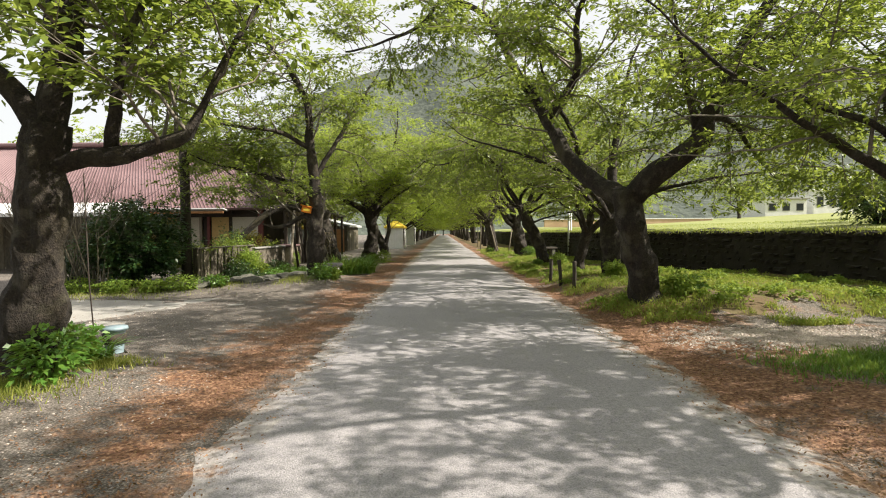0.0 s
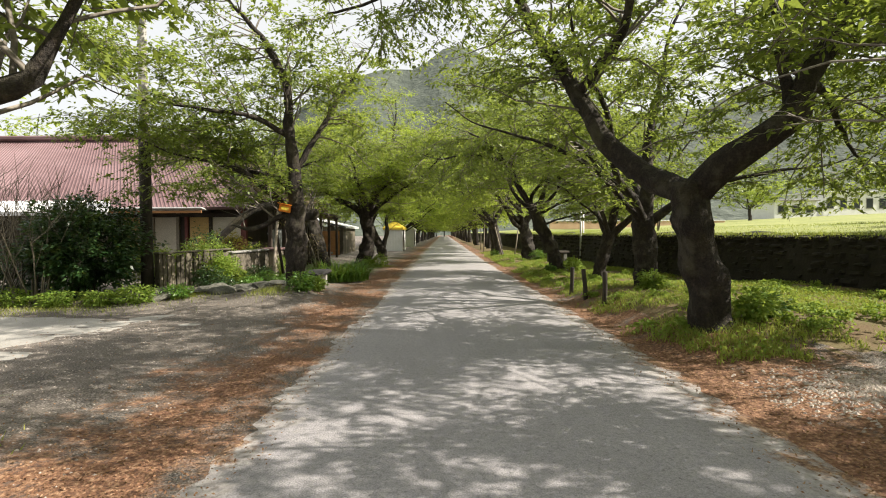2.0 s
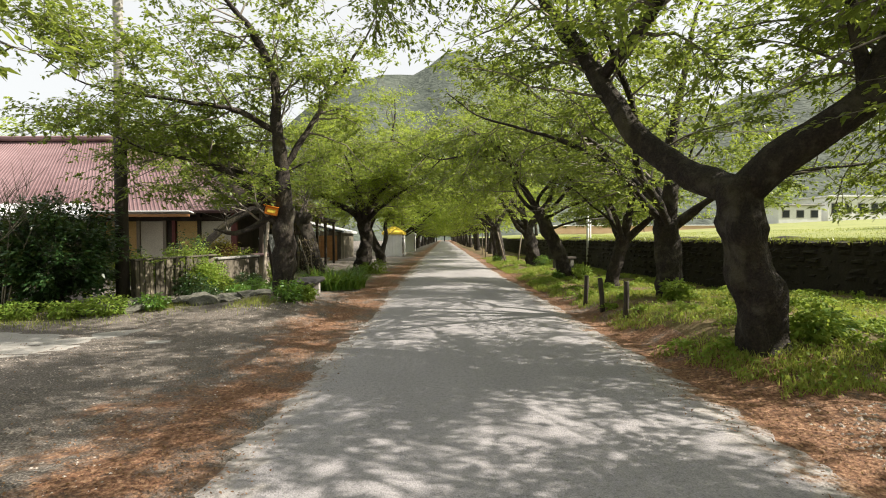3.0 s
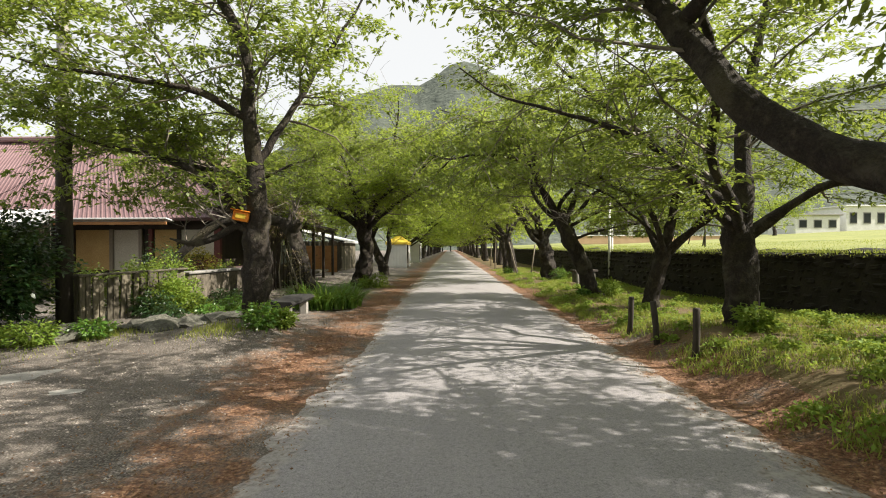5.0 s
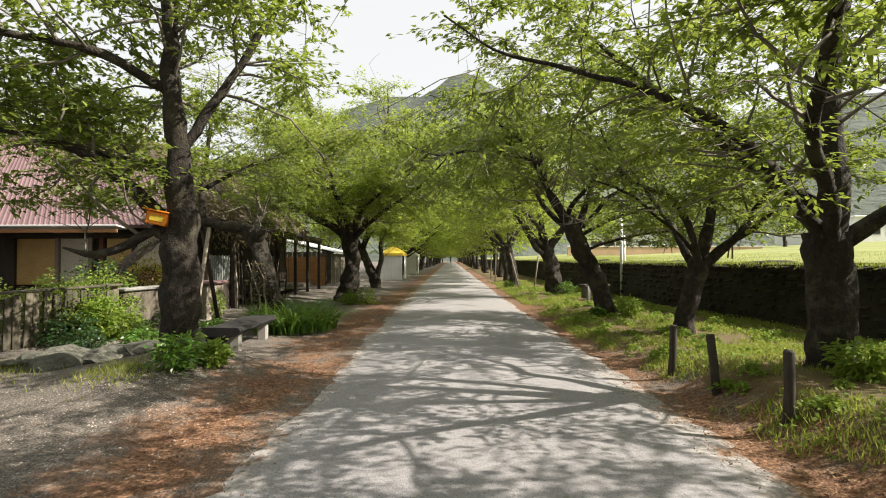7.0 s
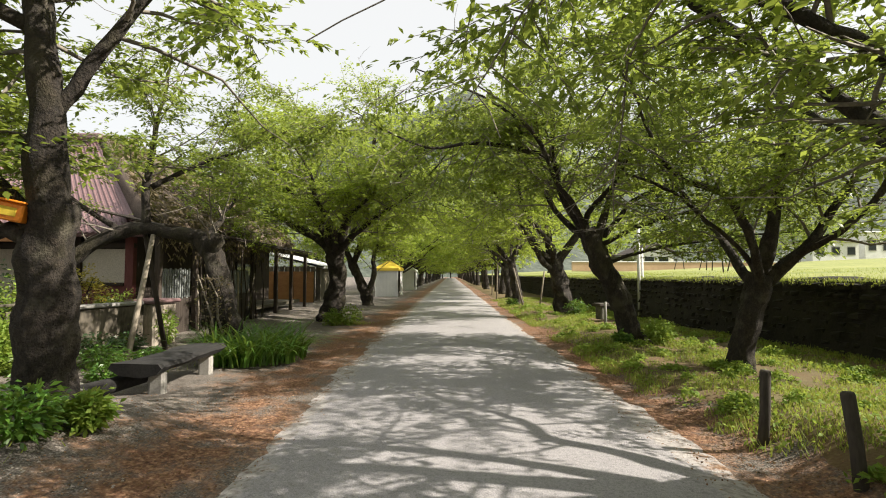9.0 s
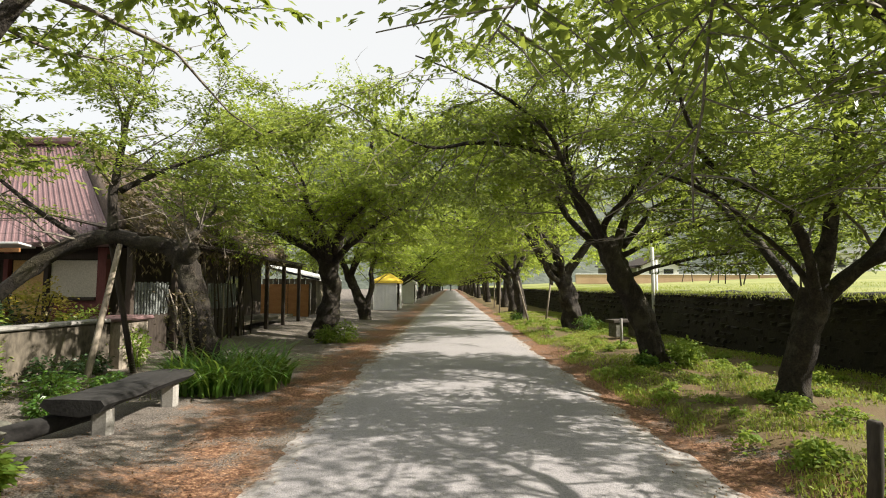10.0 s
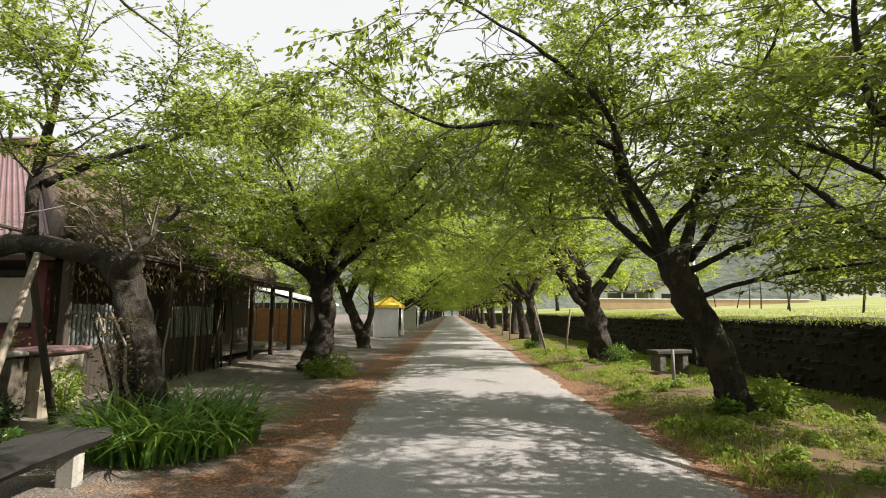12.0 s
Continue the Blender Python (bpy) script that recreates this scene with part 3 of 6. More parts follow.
def build_hills():
    verts = []
    na, nr = 220, 14
    for i in range(na):
        a = 2 * math.pi * i / na            # from +y, clockwise
        az = (math.degrees(a) + 180) % 360 - 180
        peak = 0.14 + 0.18 * math.exp(-abs((az + 2.0) / 15.0) ** 3) + 0.02 * math.exp(-((az - 0.5) / 3.0) ** 2) + 0.11 * math.exp(-((az - 38) / 26.0) ** 2) - 0.04 * math.exp(-((az + 45) / 20.0) ** 2)
        peak += 0.02 * noise.noise(Vector((math.cos(a) * 6, math.sin(a) * 6, 0)))
        for k in range(nr):
            u = k / (nr - 1)
            r = 330 + 420 * u
            hgt = peak * 750 * (u ** 1.15) + (10 * noise.noise(Vector((math.cos(a) * r * 0.02, math.sin(a) * r * 0.02, 3))) + 4 * noise.noise(Vector((math.cos(a) * r * 0.07, math.sin(a) * r * 0.07, 3)))) * min(1, u * 3) - 2
            verts.append((math.sin(a) * r, math.cos(a) * r, hgt))
    faces = [(i * nr + k, i * nr + k + 1, ((i + 1) % na) * nr + k + 1, ((i + 1) % na) * nr + k) for i in range(na) for k in range(nr - 1)]
    tagged(new("backdrop", mesh_from("backdrop", verts, faces, FOREST, True)), "distant hazy forested mountain beyond the lane", "mountain", kind="structure")


build_ground()
build_wall_and_field()
build_hills()

# ---- the trees beside the walk ----
TREE_LABEL = "old cherry tree with dark rough bark and fresh green leaves"


def near_trees():
    g = "cherry trees along the road"
    a = (3.65, 9.25, 0.2)
    grow_tree("cherry_tree", "leaning two-limbed old cherry tree on the grassy verge", a,
              rel(a, [(3.68, 9.25, 0.05, 0.42), (3.62, 9.25, 0.4, 0.32), (3.46, 9.22, 1.23, 0.28), (3.28, 9.2, 1.9, 0.3), (3.28, 9.2, 2.25, 0.27)]),
              [rel(a, [(3.25, 9.2, 2.1, 0.22), (3.0, 9.65, 2.34, 0.19), (2.6, 10.1, 2.86, 0.17), (2.33, 10.55, 3.59, 0.15), (2.07, 11.0, 4.28, 0.14), (1.7, 11.3, 4.9, 0.12), (1.0, 11.6, 6.2, 0.08), (0.1, 11.6, 6.6, 0.06), (-0.54, 11.6, 6.0, 0.045), (-1.4, 11.7, 5.7, 0.035), (-2.2, 11.8, 5.5, 0.019)]),
               rel(a, [(3.35, 9.2, 2.1, 0.24), (3.6, 9.0, 2.45, 0.22), (3.97, 8.75, 2.76, 0.2), (4.2, 8.55, 3.02, 0.19), (4.28, 8.5, 3.4, 0.16), (4.6, 8.5, 3.95, 0.14), (5.1, 8.6, 5.0, 0.11), (5.8, 8.6, 6.0, 0.07)]),
               rel(a, [(4.22, 8.55, 3.0, 0.12), (4.15, 8.5, 3.3, 0.1), (4.1, 8.5, 3.5, 0.07)]),
               rel(a, [(2.2, 10.8, 3.9, 0.09), (2.3, 9.0, 4.2, 0.07), (2.2, 8.4, 5.0, 0.05), (2.6, 7.8, 5.7, 0.03)]),
               rel(a, [(4.4, 8.5, 3.6, 0.09), (5.0, 9.2, 3.9, 0.07), (5.8, 9.8, 4.2, 0.04)]),
               rel(a, [(4.35, 8.55, 3.45, 0.07), (5.1, 9.3, 3.45, 0.055), (5.9, 10.0, 3.1, 0.04), (6.8, 10.6, 2.6, 0.022)]),
               rel(a, [(4.6, 8.5, 3.9, 0.06), (5.6, 8.2, 3.7, 0.05), (6.5, 8.1, 3.2, 0.035), (7.3, 8.2, 2.7, 0.02)])], 11, extra=0, thick=0.87, dense=1.6, low=1.85)
    a = (4.5, 13.75, 0.28)
    grow_tree("cherry_tree", "thick-trunked dark cherry tree with spreading limbs", a,
              rel(a, [(4.55, 13.75, 0.1, 0.5), (4.5, 13.75, 0.5, 0.36), (4.43, 13.7, 1.2, 0.32), (4.42, 13.7, 1.95, 0.33)]),
              [rel(a, [(4.42, 13.7, 1.8, 0.24), (4.43, 13.6, 2.58, 0.19), (4.47, 13.7, 3.32, 0.16), (4.64, 13.8, 4.06, 0.13), (4.8, 13.8, 5.2, 0.08)]),
               rel(a, [(4.5, 13.7, 1.8, 0.17), (4.85, 13.5, 2.1, 0.11), (5.28, 13.3, 2.45, 0.085), (5.9, 13.0, 2.65, 0.065), (6.8, 12.8, 2.8, 0.04)]),
               rel(a, [(4.38, 13.7, 1.75, 0.18), (4.2, 13.5, 1.95, 0.14), (3.89, 13.4, 2.25, 0.11), (3.57, 13.3, 2.6, 0.09), (2.83, 13.2, 3.13, 0.07), (1.6, 13.2, 3.6, 0.04)]),
               rel(a, [(4.4, 13.75, 2.2, 0.12), (3.9, 14.2, 2.9, 0.1), (3.1, 14.6, 3.8, 0.07), (2.2, 14.8, 4.6, 0.04)])], 12, dense=1.10, extra=2, thick=0.72, low=2.05)
    a = (4.85, 18.2, 0.25)
    grow_tree("cherry_tree", "forked cherry tree with mossy leaning trunk", a,
              rel(a, [(4.72, 18.2, -0.08, 0.4), (4.78, 18.2, 0.3, 0.31), (4.92, 18.15, 1.0, 0.27), (5.08, 18.1, 1.64, 0.3)]),
              [rel(a, [(5.08, 18.1, 1.5, 0.22), (5.23, 18.05, 2.45, 0.15), (5.34, 18.0, 3.37, 0.12), (5.41, 18.0, 4.05, 0.1), (5.3, 17.9, 5.2, 0.06)]),
               rel(a, [(5.1, 18.1, 1.5, 0.21), (5.43, 18.05, 1.8, 0.15), (5.91, 18.0, 2.29, 0.12), (6.36, 17.9, 3.04, 0.09), (6.9, 17.8, 3.75, 0.05)]),
               rel(a, [(5.05, 18.1, 1.5, 0.12), (4.85, 18.05, 1.8, 0.075), (4.52, 18.0, 2.15, 0.054), (4.15, 17.9, 2.42, 0.046), (3.67, 17.9, 2.87, 0.042), (2.9, 17.8, 3.12, 0.03)])], 13, extra=3, dense=0.95, thick=0.64, low=2.1)
    a = (4.2, 21.6, 0.2)
    grow_tree("cherry_tree", "gnarled cherry tree leaning over the lane", (4.45, 21.6, 0.2),
              rel(a, [(4.1, 21.6, 0.0, 0.46), (3.98, 21.6, 0.35, 0.34), (3.6, 21.55, 1.3, 0.3), (3.22, 21.5, 2.1, 0.33), (2.98, 21.5, 2.65, 0.26)]),
              [rel(a, [(3.05, 21.5, 2.5, 0.19), (2.62, 21.4, 3.04, 0.13), (2.34, 21.4, 3.59, 0.11), (2.18, 21.3, 4.16, 0.09), (2.2, 21.3, 5.2, 0.06)]),
               rel(a, [(3.15, 21.5, 2.2, 0.17), (3.43, 21.6, 3.0, 0.11), (3.61, 21.7, 3.6, 0.09), (3.9, 21.8, 4.5, 0.07), (4.5, 22, 5.4, 0.04)]),
               rel(a, [(3.45, 21.5, 1.9, 0.07), (4.2, 21.2, 2.2, 0.05), (5.2, 20.9, 2.36, 0.04), (6.1, 20.7, 2.5, 0.03), (7, 20.6, 2.6, 0.018)]),
               rel(a, [(3.3, 21.5, 2.3, 0.09), (4.0, 21.0, 2.7, 0.06), (5.0, 20.6, 2.95, 0.045), (6.0, 20.2, 2.9, 0.03), (6.8, 20.0, 2.7, 0.018)]),
               rel(a, [(3.4, 21.6, 2.5, 0.09), (4.2, 22.0, 3.3, 0.07), (5.2, 22.3, 3.7, 0.05), (6.2, 22.5, 3.8, 0.03)]),
               rel(a, [(2.35, 21.4, 3.6, 0.1), (2.13, 21.0, 4.1, 0.085), (1.31, 20.6, 4.3, 0.07), (0.48, 20.3, 4.3, 0.055), (-0.3, 20, 4.1, 0.035)])], 14, extra=3, thick=0.72, dense=1.6, low=1.95, leaf=(0.088, 0.045))
    a = (4.5, 29.8, 0.3)
    grow_tree("cherry_tree", "stout cherry tree on the grassy verge", a,
              rel(a, [(4.55, 29.8, 0.1, 0.6), (4.5, 29.8, 0.5, 0.45), (4.3, 29.8, 1.5, 0.38), (4.1, 29.8, 2.2, 0.36)]),
              [rel(a, [(4.1, 29.8, 2.0, 0.24), (3.5, 29.7, 2.6, 0.2), (3.2, 29.6, 3.2, 0.16), (3.1, 29.5, 4.1, 0.12), (2.2, 29.3, 5.2, 0.06)]),
               rel(a, [(4.2, 29.8, 2.0, 0.25), (4.95, 29.9, 3.0, 0.18), (5.5, 30, 3.7, 0.13), (6.3, 30.2, 4.7, 0.07)]),
               rel(a, [(4.1, 29.8, 2.0, 0.22), (4.0, 30.2, 3.4, 0.15), (4.2, 30.8, 5.0, 0.08)])], 15, reach=1.20, extra=3, dense=1.40, leaf=(0.1, 0.052), leaf_mat=LEAF_FAR_LIT)
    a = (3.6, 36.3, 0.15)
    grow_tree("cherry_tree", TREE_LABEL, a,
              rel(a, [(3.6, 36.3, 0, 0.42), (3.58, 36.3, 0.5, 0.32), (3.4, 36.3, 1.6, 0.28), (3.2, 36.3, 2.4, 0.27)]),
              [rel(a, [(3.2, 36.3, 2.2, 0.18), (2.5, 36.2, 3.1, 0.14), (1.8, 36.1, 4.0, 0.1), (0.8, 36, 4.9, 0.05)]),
               rel(a, [(3.25, 36.3, 2.2, 0.18), (3.7, 36.4, 3.3, 0.14), (4.2, 36.5, 4.6, 0.08)])], 16, reach=1.20, extra=3, dense=1.40, leaf=(0.12, 0.064), leaf_mat=LEAF_FAR_LIT)
    a = (6.4, 4.6, 0.1)
    grow_tree("cherry_tree", "cherry tree with slender grey limbs reaching over the lane", (6.9, 4.6, 0.1),
              rel(a, [(6.4, 4.6, 0, 0.36), (6.38, 4.6, 0.4, 0.28), (6.2, 4.7, 1.2, 0.24), (6.0, 4.8, 1.7, 0.22)]),
              [rel(a, [(5.95, 4.8, 1.6, 0.11), (4.75, 5.4, 1.85, 0.085), (4.2, 5.5, 2.25, 0.07), (3.6, 5.55, 2.65, 0.055), (3.0, 5.6, 3.05, 0.04), (2.3, 5.6, 3.5, 0.025)]),
               rel(a, [(6.0, 4.8, 1.6, 0.17), (6.1, 4.6, 2.8, 0.13), (5.6, 4.2, 4.0, 0.1), (5.0, 3.6, 5.2, 0.06)]),
               rel(a, [(4.7, 5.4, 1.95, 0.06), (4.5, 5.7, 2.5, 0.05), (4.9, 6.3, 3.2, 0.035)])], 17, extra=2, dense=1.20)
    a = (-4.45, 5.5, 0.08)
    grow_tree("cherry_tree", "big dark cherry tree with a low side limb", a,
              rel(a, [(-4.5, 5.5, -0.05, 0.42), (-4.42, 5.5, 0.4, 0.3), (-4.28, 5.45, 1.06, 0.265), (-4.15, 5.4, 2.06, 0.25), (-4.08, 5.4, 2.7, 0.24)]),
              [rel(a, [(-4.1, 5.4, 2.6, 0.17), (-4.4, 5.3, 3.05, 0.13), (-5.0, 5.1, 3.5, 0.09), (-5.8, 4.8, 4.2, 0.05)]),
               rel(a, [(-4.08, 5.4, 2.6, 0.19), (-3.9, 5.4, 3.4, 0.15), (-3.77, 5.4, 3.96, 0.13), (-3.5, 5.4, 5.0, 0.08)]),
               rel(a, [(-4.1, 5.4, 2.25, 0.13), (-3.75, 5.45, 2.36, 0.115), (-3.4, 5.5, 2.4, 0.105), (-3.05, 5.55, 2.52, 0.09), (-2.75, 5.6, 2.68, 0.07), (-2.6, 5.6, 2.95, 0.05)]),
               rel(a, [(-3.5, 5.5, 2.45, 0.075), (-3.35, 5.45, 3.0, 0.06), (-3.2, 5.4, 3.5, 0.05), (-2.95, 5.4, 4.2, 0.035)])], 18, extra=1, thick=0.9, dense=1.45, leaf=(0.115, 0.06))
    o = (-3.68, 14.6, 0.33)
    a = (-3.61, 14.76, 0.33)
    grow_tree("cherry_tree", "tall upright cherry tree on a small mound", a,
              rel(o, [(-3.7, 14.6, 0.1, 0.42), (-3.7, 14.6, 0.6, 0.3), (-3.68, 14.55, 1.46, 0.28), (-3.64, 14.5, 2.3, 0.25)]),
              [rel(o, [(-3.65, 14.5, 2.2, 0.22), (-3.72, 14.5, 3.51, 0.17), (-3.78, 14.5, 4.4, 0.14), (-3.84, 14.5, 5.2, 0.12), (-4.4, 14.4, 6.3, 0.08), (-5, 14.3, 7, 0.05)]),
               rel(o, [(-3.7, 14.5, 1.9, 0.13), (-3.95, 14.4, 2.05, 0.1), (-4.4, 14.3, 1.8, 0.075), (-4.8, 14.3, 1.75, 0.05), (-5.1, 14.3, 1.85, 0.019)]),
               rel(o, [(-3.72, 14.5, 2.0, 0.15), (-4.1, 14.45, 2.4, 0.12), (-4.6, 14.4, 2.8, 0.1), (-5.0, 14.35, 3.05, 0.085), (-5.6, 14.3, 3.25, 0.055), (-6.4, 14.2, 3.4, 0.03)]),
               rel(o, [(-3.68, 14.5, 3.1, 0.1), (-3.3, 14.6, 3.8, 0.08), (-2.95, 14.7, 4.4, 0.065), (-2.3, 14.8, 5.5, 0.04)]),
               rel(o, [(-3.75, 14.5, 3.9, 0.09), (-4.4, 14.0, 4.2, 0.07), (-5.4, 13.5, 4.3, 0.045), (-6.4, 13.2, 4.4, 0.025)]),
               rel(o, [(-3.7, 14.5, 2.5, 0.1), (-4.2, 14.9, 3.0, 0.08), (-5.0, 15.3, 3.2, 0.06), (-6.0, 15.6, 3.5, 0.03)])], 19, extra=0, dense=1.80, low=2.35, leaf=(0.1, 0.052))
    a = (-4.3, 20.3, 0.05)
    grow_tree("cherry_tree", "crooked cherry tree bent over towards the house", a,
              rel(a, [(-4.25, 20.3, -0.05, 0.42), (-4.25, 20.3, 0.4, 0.32), (-4.4, 20.3, 1.1, 0.27), (-4.55, 20.3, 1.7, 0.25), (-4.72, 20.3, 2.15, 0.24), (-5.0, 20.3, 2.42, 0.2)]),
              [rel(a, [(-4.95, 20.3, 2.38, 0.18), (-5.5, 20.25, 2.5, 0.16), (-5.99, 20.2, 2.58, 0.15), (-6.6, 20.1, 2.36, 0.17), (-7.1, 20, 1.95, 0.16), (-7.6, 19.9, 1.45, 0.13), (-8.1, 19.8, 1.0, 0.08), (-8.4, 19.8, 0.9, 0.015)]),
               rel(a, [(-4.75, 20.28, 2.0, 0.2), (-4.62, 20.22, 2.26, 0.23), (-4.5, 20.15, 2.38, 0.19), (-4.44, 20.1, 2.44, 0.015)]),
               rel(a, [(-5.95, 20.2, 2.6, 0.12), (-6.0, 20.2, 3.3, 0.1), (-5.9, 20.2, 3.8, 0.085), (-5.8, 20.3, 4.8, 0.05)]),
               rel(a, [(-6.4, 20.1, 2.5, 0.07), (-7.1, 20, 3.0, 0.055), (-7.8, 19.9, 3.6, 0.035)]),
               rel(a, [(-5.9, 20.25, 3.4, 0.07), (-5.2, 20.6, 3.9, 0.055), (-4.3, 20.9, 4.3, 0.035)])], 20, extra=1, dense=1.65, low=3.0)
    a = (-3.95, 28.2, 0.05)
    grow_tree("cherry_tree", "broad cherry tree with twisted grey trunk", a,
              rel(a, [(-4.05, 28.2, -0.05, 0.6), (-3.98, 28.2, 0.4, 0.44), (-3.82, 28.2, 1.5, 0.36), (-3.9, 28.2, 2.5, 0.36)]),
              [rel(a, [(-3.95, 28.2, 2.3, 0.24), (-4.5, 28.1, 2.9, 0.19), (-5.0, 28, 3.2, 0.16), (-6.0, 27.8, 3.8, 0.08)]),
               rel(a, [(-3.85, 28.2, 2.3, 0.25), (-3.46, 28.1, 3.65, 0.19), (-2.82, 28, 4.66, 0.14), (-2.6, 28, 6.3, 0.08)]),
               rel(a, [(-3.95, 28.2, 2.4, 0.2), (-4.47, 28.2, 4.1, 0.14), (-5.2, 28.2, 5.4, 0.08)]),
               rel(a, [(-3.8, 28.1, 2.6, 0.14), (-3.2, 26.8, 3.4, 0.11), (-2.4, 25.8, 4.0, 0.07), (-1.4, 25, 4.4, 0.04)])], 21, reach=1.20, extra=4, thick=0.84, dense=1.75, leaf=(0.095, 0.05), leaf_mat=LEAF_FAR_LIT)
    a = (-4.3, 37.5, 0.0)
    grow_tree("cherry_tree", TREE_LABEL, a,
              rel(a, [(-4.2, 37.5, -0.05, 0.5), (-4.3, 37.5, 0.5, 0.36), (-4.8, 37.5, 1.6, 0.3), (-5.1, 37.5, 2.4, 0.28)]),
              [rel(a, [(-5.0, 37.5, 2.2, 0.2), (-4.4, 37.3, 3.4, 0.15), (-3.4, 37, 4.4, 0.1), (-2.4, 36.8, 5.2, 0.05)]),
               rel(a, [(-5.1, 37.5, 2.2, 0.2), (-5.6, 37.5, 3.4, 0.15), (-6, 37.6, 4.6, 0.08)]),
               rel(a, [(-4.25, 37.5, 0.4, 0.22), (-3.9, 37.4, 1.6, 0.17), (-3.9, 37.4, 2.6, 0.13), (-3.3, 37.2, 3.8, 0.08)])], 22, reach=1.20, extra=3, dense=1.40, leaf=(0.12, 0.064), leaf_mat=LEAF_FAR_LIT)


def far_trees():
    kinds = []
    for k, seed in enumerate((41, 42, 43)):
        rng = random.Random(seed)
        lean = (-0.35, 0.2, -0.1)[k]
        trunk = [(0, 0, -0.1, 0.45), (0.02, 0, 0.4, 0.33), (lean * 0.5, 0, 1.4, 0.28), (lean, 0, 2.2, 0.27)]
        limbs = [[(lean, 0, 2.0, 0.2), (lean - 1.0, 0.1, 3.0, 0.15), (lean - 1.9, 0.1, 4.0, 0.1), (lean - 3.0, 0.2, 4.8, 0.05)],
                 [(lean, 0, 2.0, 0.2), (lean + 0.8, -0.2, 3.1, 0.14), (lean + 1.5, -0.3, 4.3, 0.09), (lean + 2.2, -0.3, 5.2, 0.05)],
                 [(lean, 0, 2.1, 0.18), (lean - 0.1, 0.4, 3.6, 0.13), (lean + 0.2, 0.6, 5.4, 0.07)]]
        y = (43.5, 50.2, 56.5)[k]
        kinds.append(grow_tree("cherry_tree", TREE_LABEL, (4.0 + 0.2 * k, y, 0.2), trunk, limbs, seed, extra=4, dense=0.95, reach=1.25, leaf=(0.23, 0.115), leaf_mat=LEAF_FAR_LIT, fine=False, low=2.1))
    rng = random.Random(9)
    y = 53.5
    j = 0
    while y < 232:
        m = pose(-4.3 + rng.uniform(-0.4, 0.3), y, 0, 0, 0, 180 + rng.uniform(-35, 35)) @ Matrix.Diagonal((1, 1, rng.uniform(0.9, 1.12), 1))
        copy_thing(kinds[j % 3], m)
        if y > 57:
            copy_thing(kinds[(j + 1) % 3], pose(4.2 + rng.uniform(-0.4, 0.3), y + 3, 0.2, 0, 0, rng.uniform(-35, 35)))
        y += rng.uniform(5.6, 7.2)
        j += 1
    # trees beyond the field and behind the houses
    for x, y, r, s in ((30, 84, 130, 0.95), (15, 88, 20, 1.0), (26, 92, 40, 1.1), (40, 70, 90, 0.8), (-17, 40, 10, 1.1), (-13, 44, 50, 1.0), (-24, 36, 80, 1.15), (-20, 52, 30, 1.2), (-12, 58, 100, 1.0)):
        copy_thing(kinds[j % 3], pose(x, y, field_z(x, y) - 0.12 if x > 0 else 0.0, 0, 0, r) @ Matrix.Scale(s, 4))
        j += 1
    for x, r in ((-7, 0), (-3.5, 40), (0.2, 90), (3.6, 140), (7, 200)):
        copy_thing(kinds[j % 3], pose(x, 239 + (j % 3), 0, 0, 0, r))
        j += 1
    # unseen: first tree added to shade the lane, others behind the walk's start
    for x, y, r in ((12.2, 4.6, 75), (5.6, -4.0, 20), (-5.6, -4.5, 200), (4.8, -9, 60), (-4.4, -10, 150)):
        copy_thing(kinds[j % 3], pose(x, y, field_z(x, y) - 0.1 if x > 9 else 0.1, 0, 0, r) @ Matrix.Scale(0.8 if x > 9 else 1.0, 4))
        j += 1


near_trees()
far_trees()


# ---- houses on the west side ----
def ribbed_slope(name, a, b, c, d, pitch, depth, mat):
    """Ribbed sheet between eave a-b and ridge d-c."""
    a, b, c, d = Vector(a), Vector(b), Vector(c), Vector(d)
    nrm = (b - a).cross(d - a).normalized()
    n = max(2, int((b - a).length / pitch))
    verts, faces = [], []
    cols = []
    for i in range(n):
        for off, h in ((0.0, 0), (0.3, 0), (0.4, depth), (0.6, depth), (0.7, 0)):
            cols.append(((i + off) / n, h))
    cols.append((1.0, 0))
    rows = 4
    for j in range(rows + 1):
        v = j / rows
        for u, h in cols:
            p = (a.lerp(b, u)).lerp(d.lerp(c, u), v)
            verts.append(p + nrm * (h + 0.012 * noise.noise(p * 1.3)))
    w = len(cols)
    for j in range(rows):
        for i in range(w - 1):
            faces.append((j * w + i, j * w + i + 1, (j + 1) * w + i + 1, (j + 1) * w + i))
    s = len(verts)
    verts += [p - nrm * 0.12 for p in (a, b, c, d)]
    faces.append((s + 3, s + 2, s + 1, s))
    faces.append((s, s + 1, w - 1, 0))
    return mesh_from(name, verts, faces, mat)


def panel(parent, name, x0, x1, z0, z1, y, mat, thick=0.05, label=""):
    m = pose((x0 + x1) / 2, y, (z0 + z1) / 2)
    return part(name, box_mesh(name, (x1 - x0, thick, z1 - z0), mat, m, 0.006), parent, label)


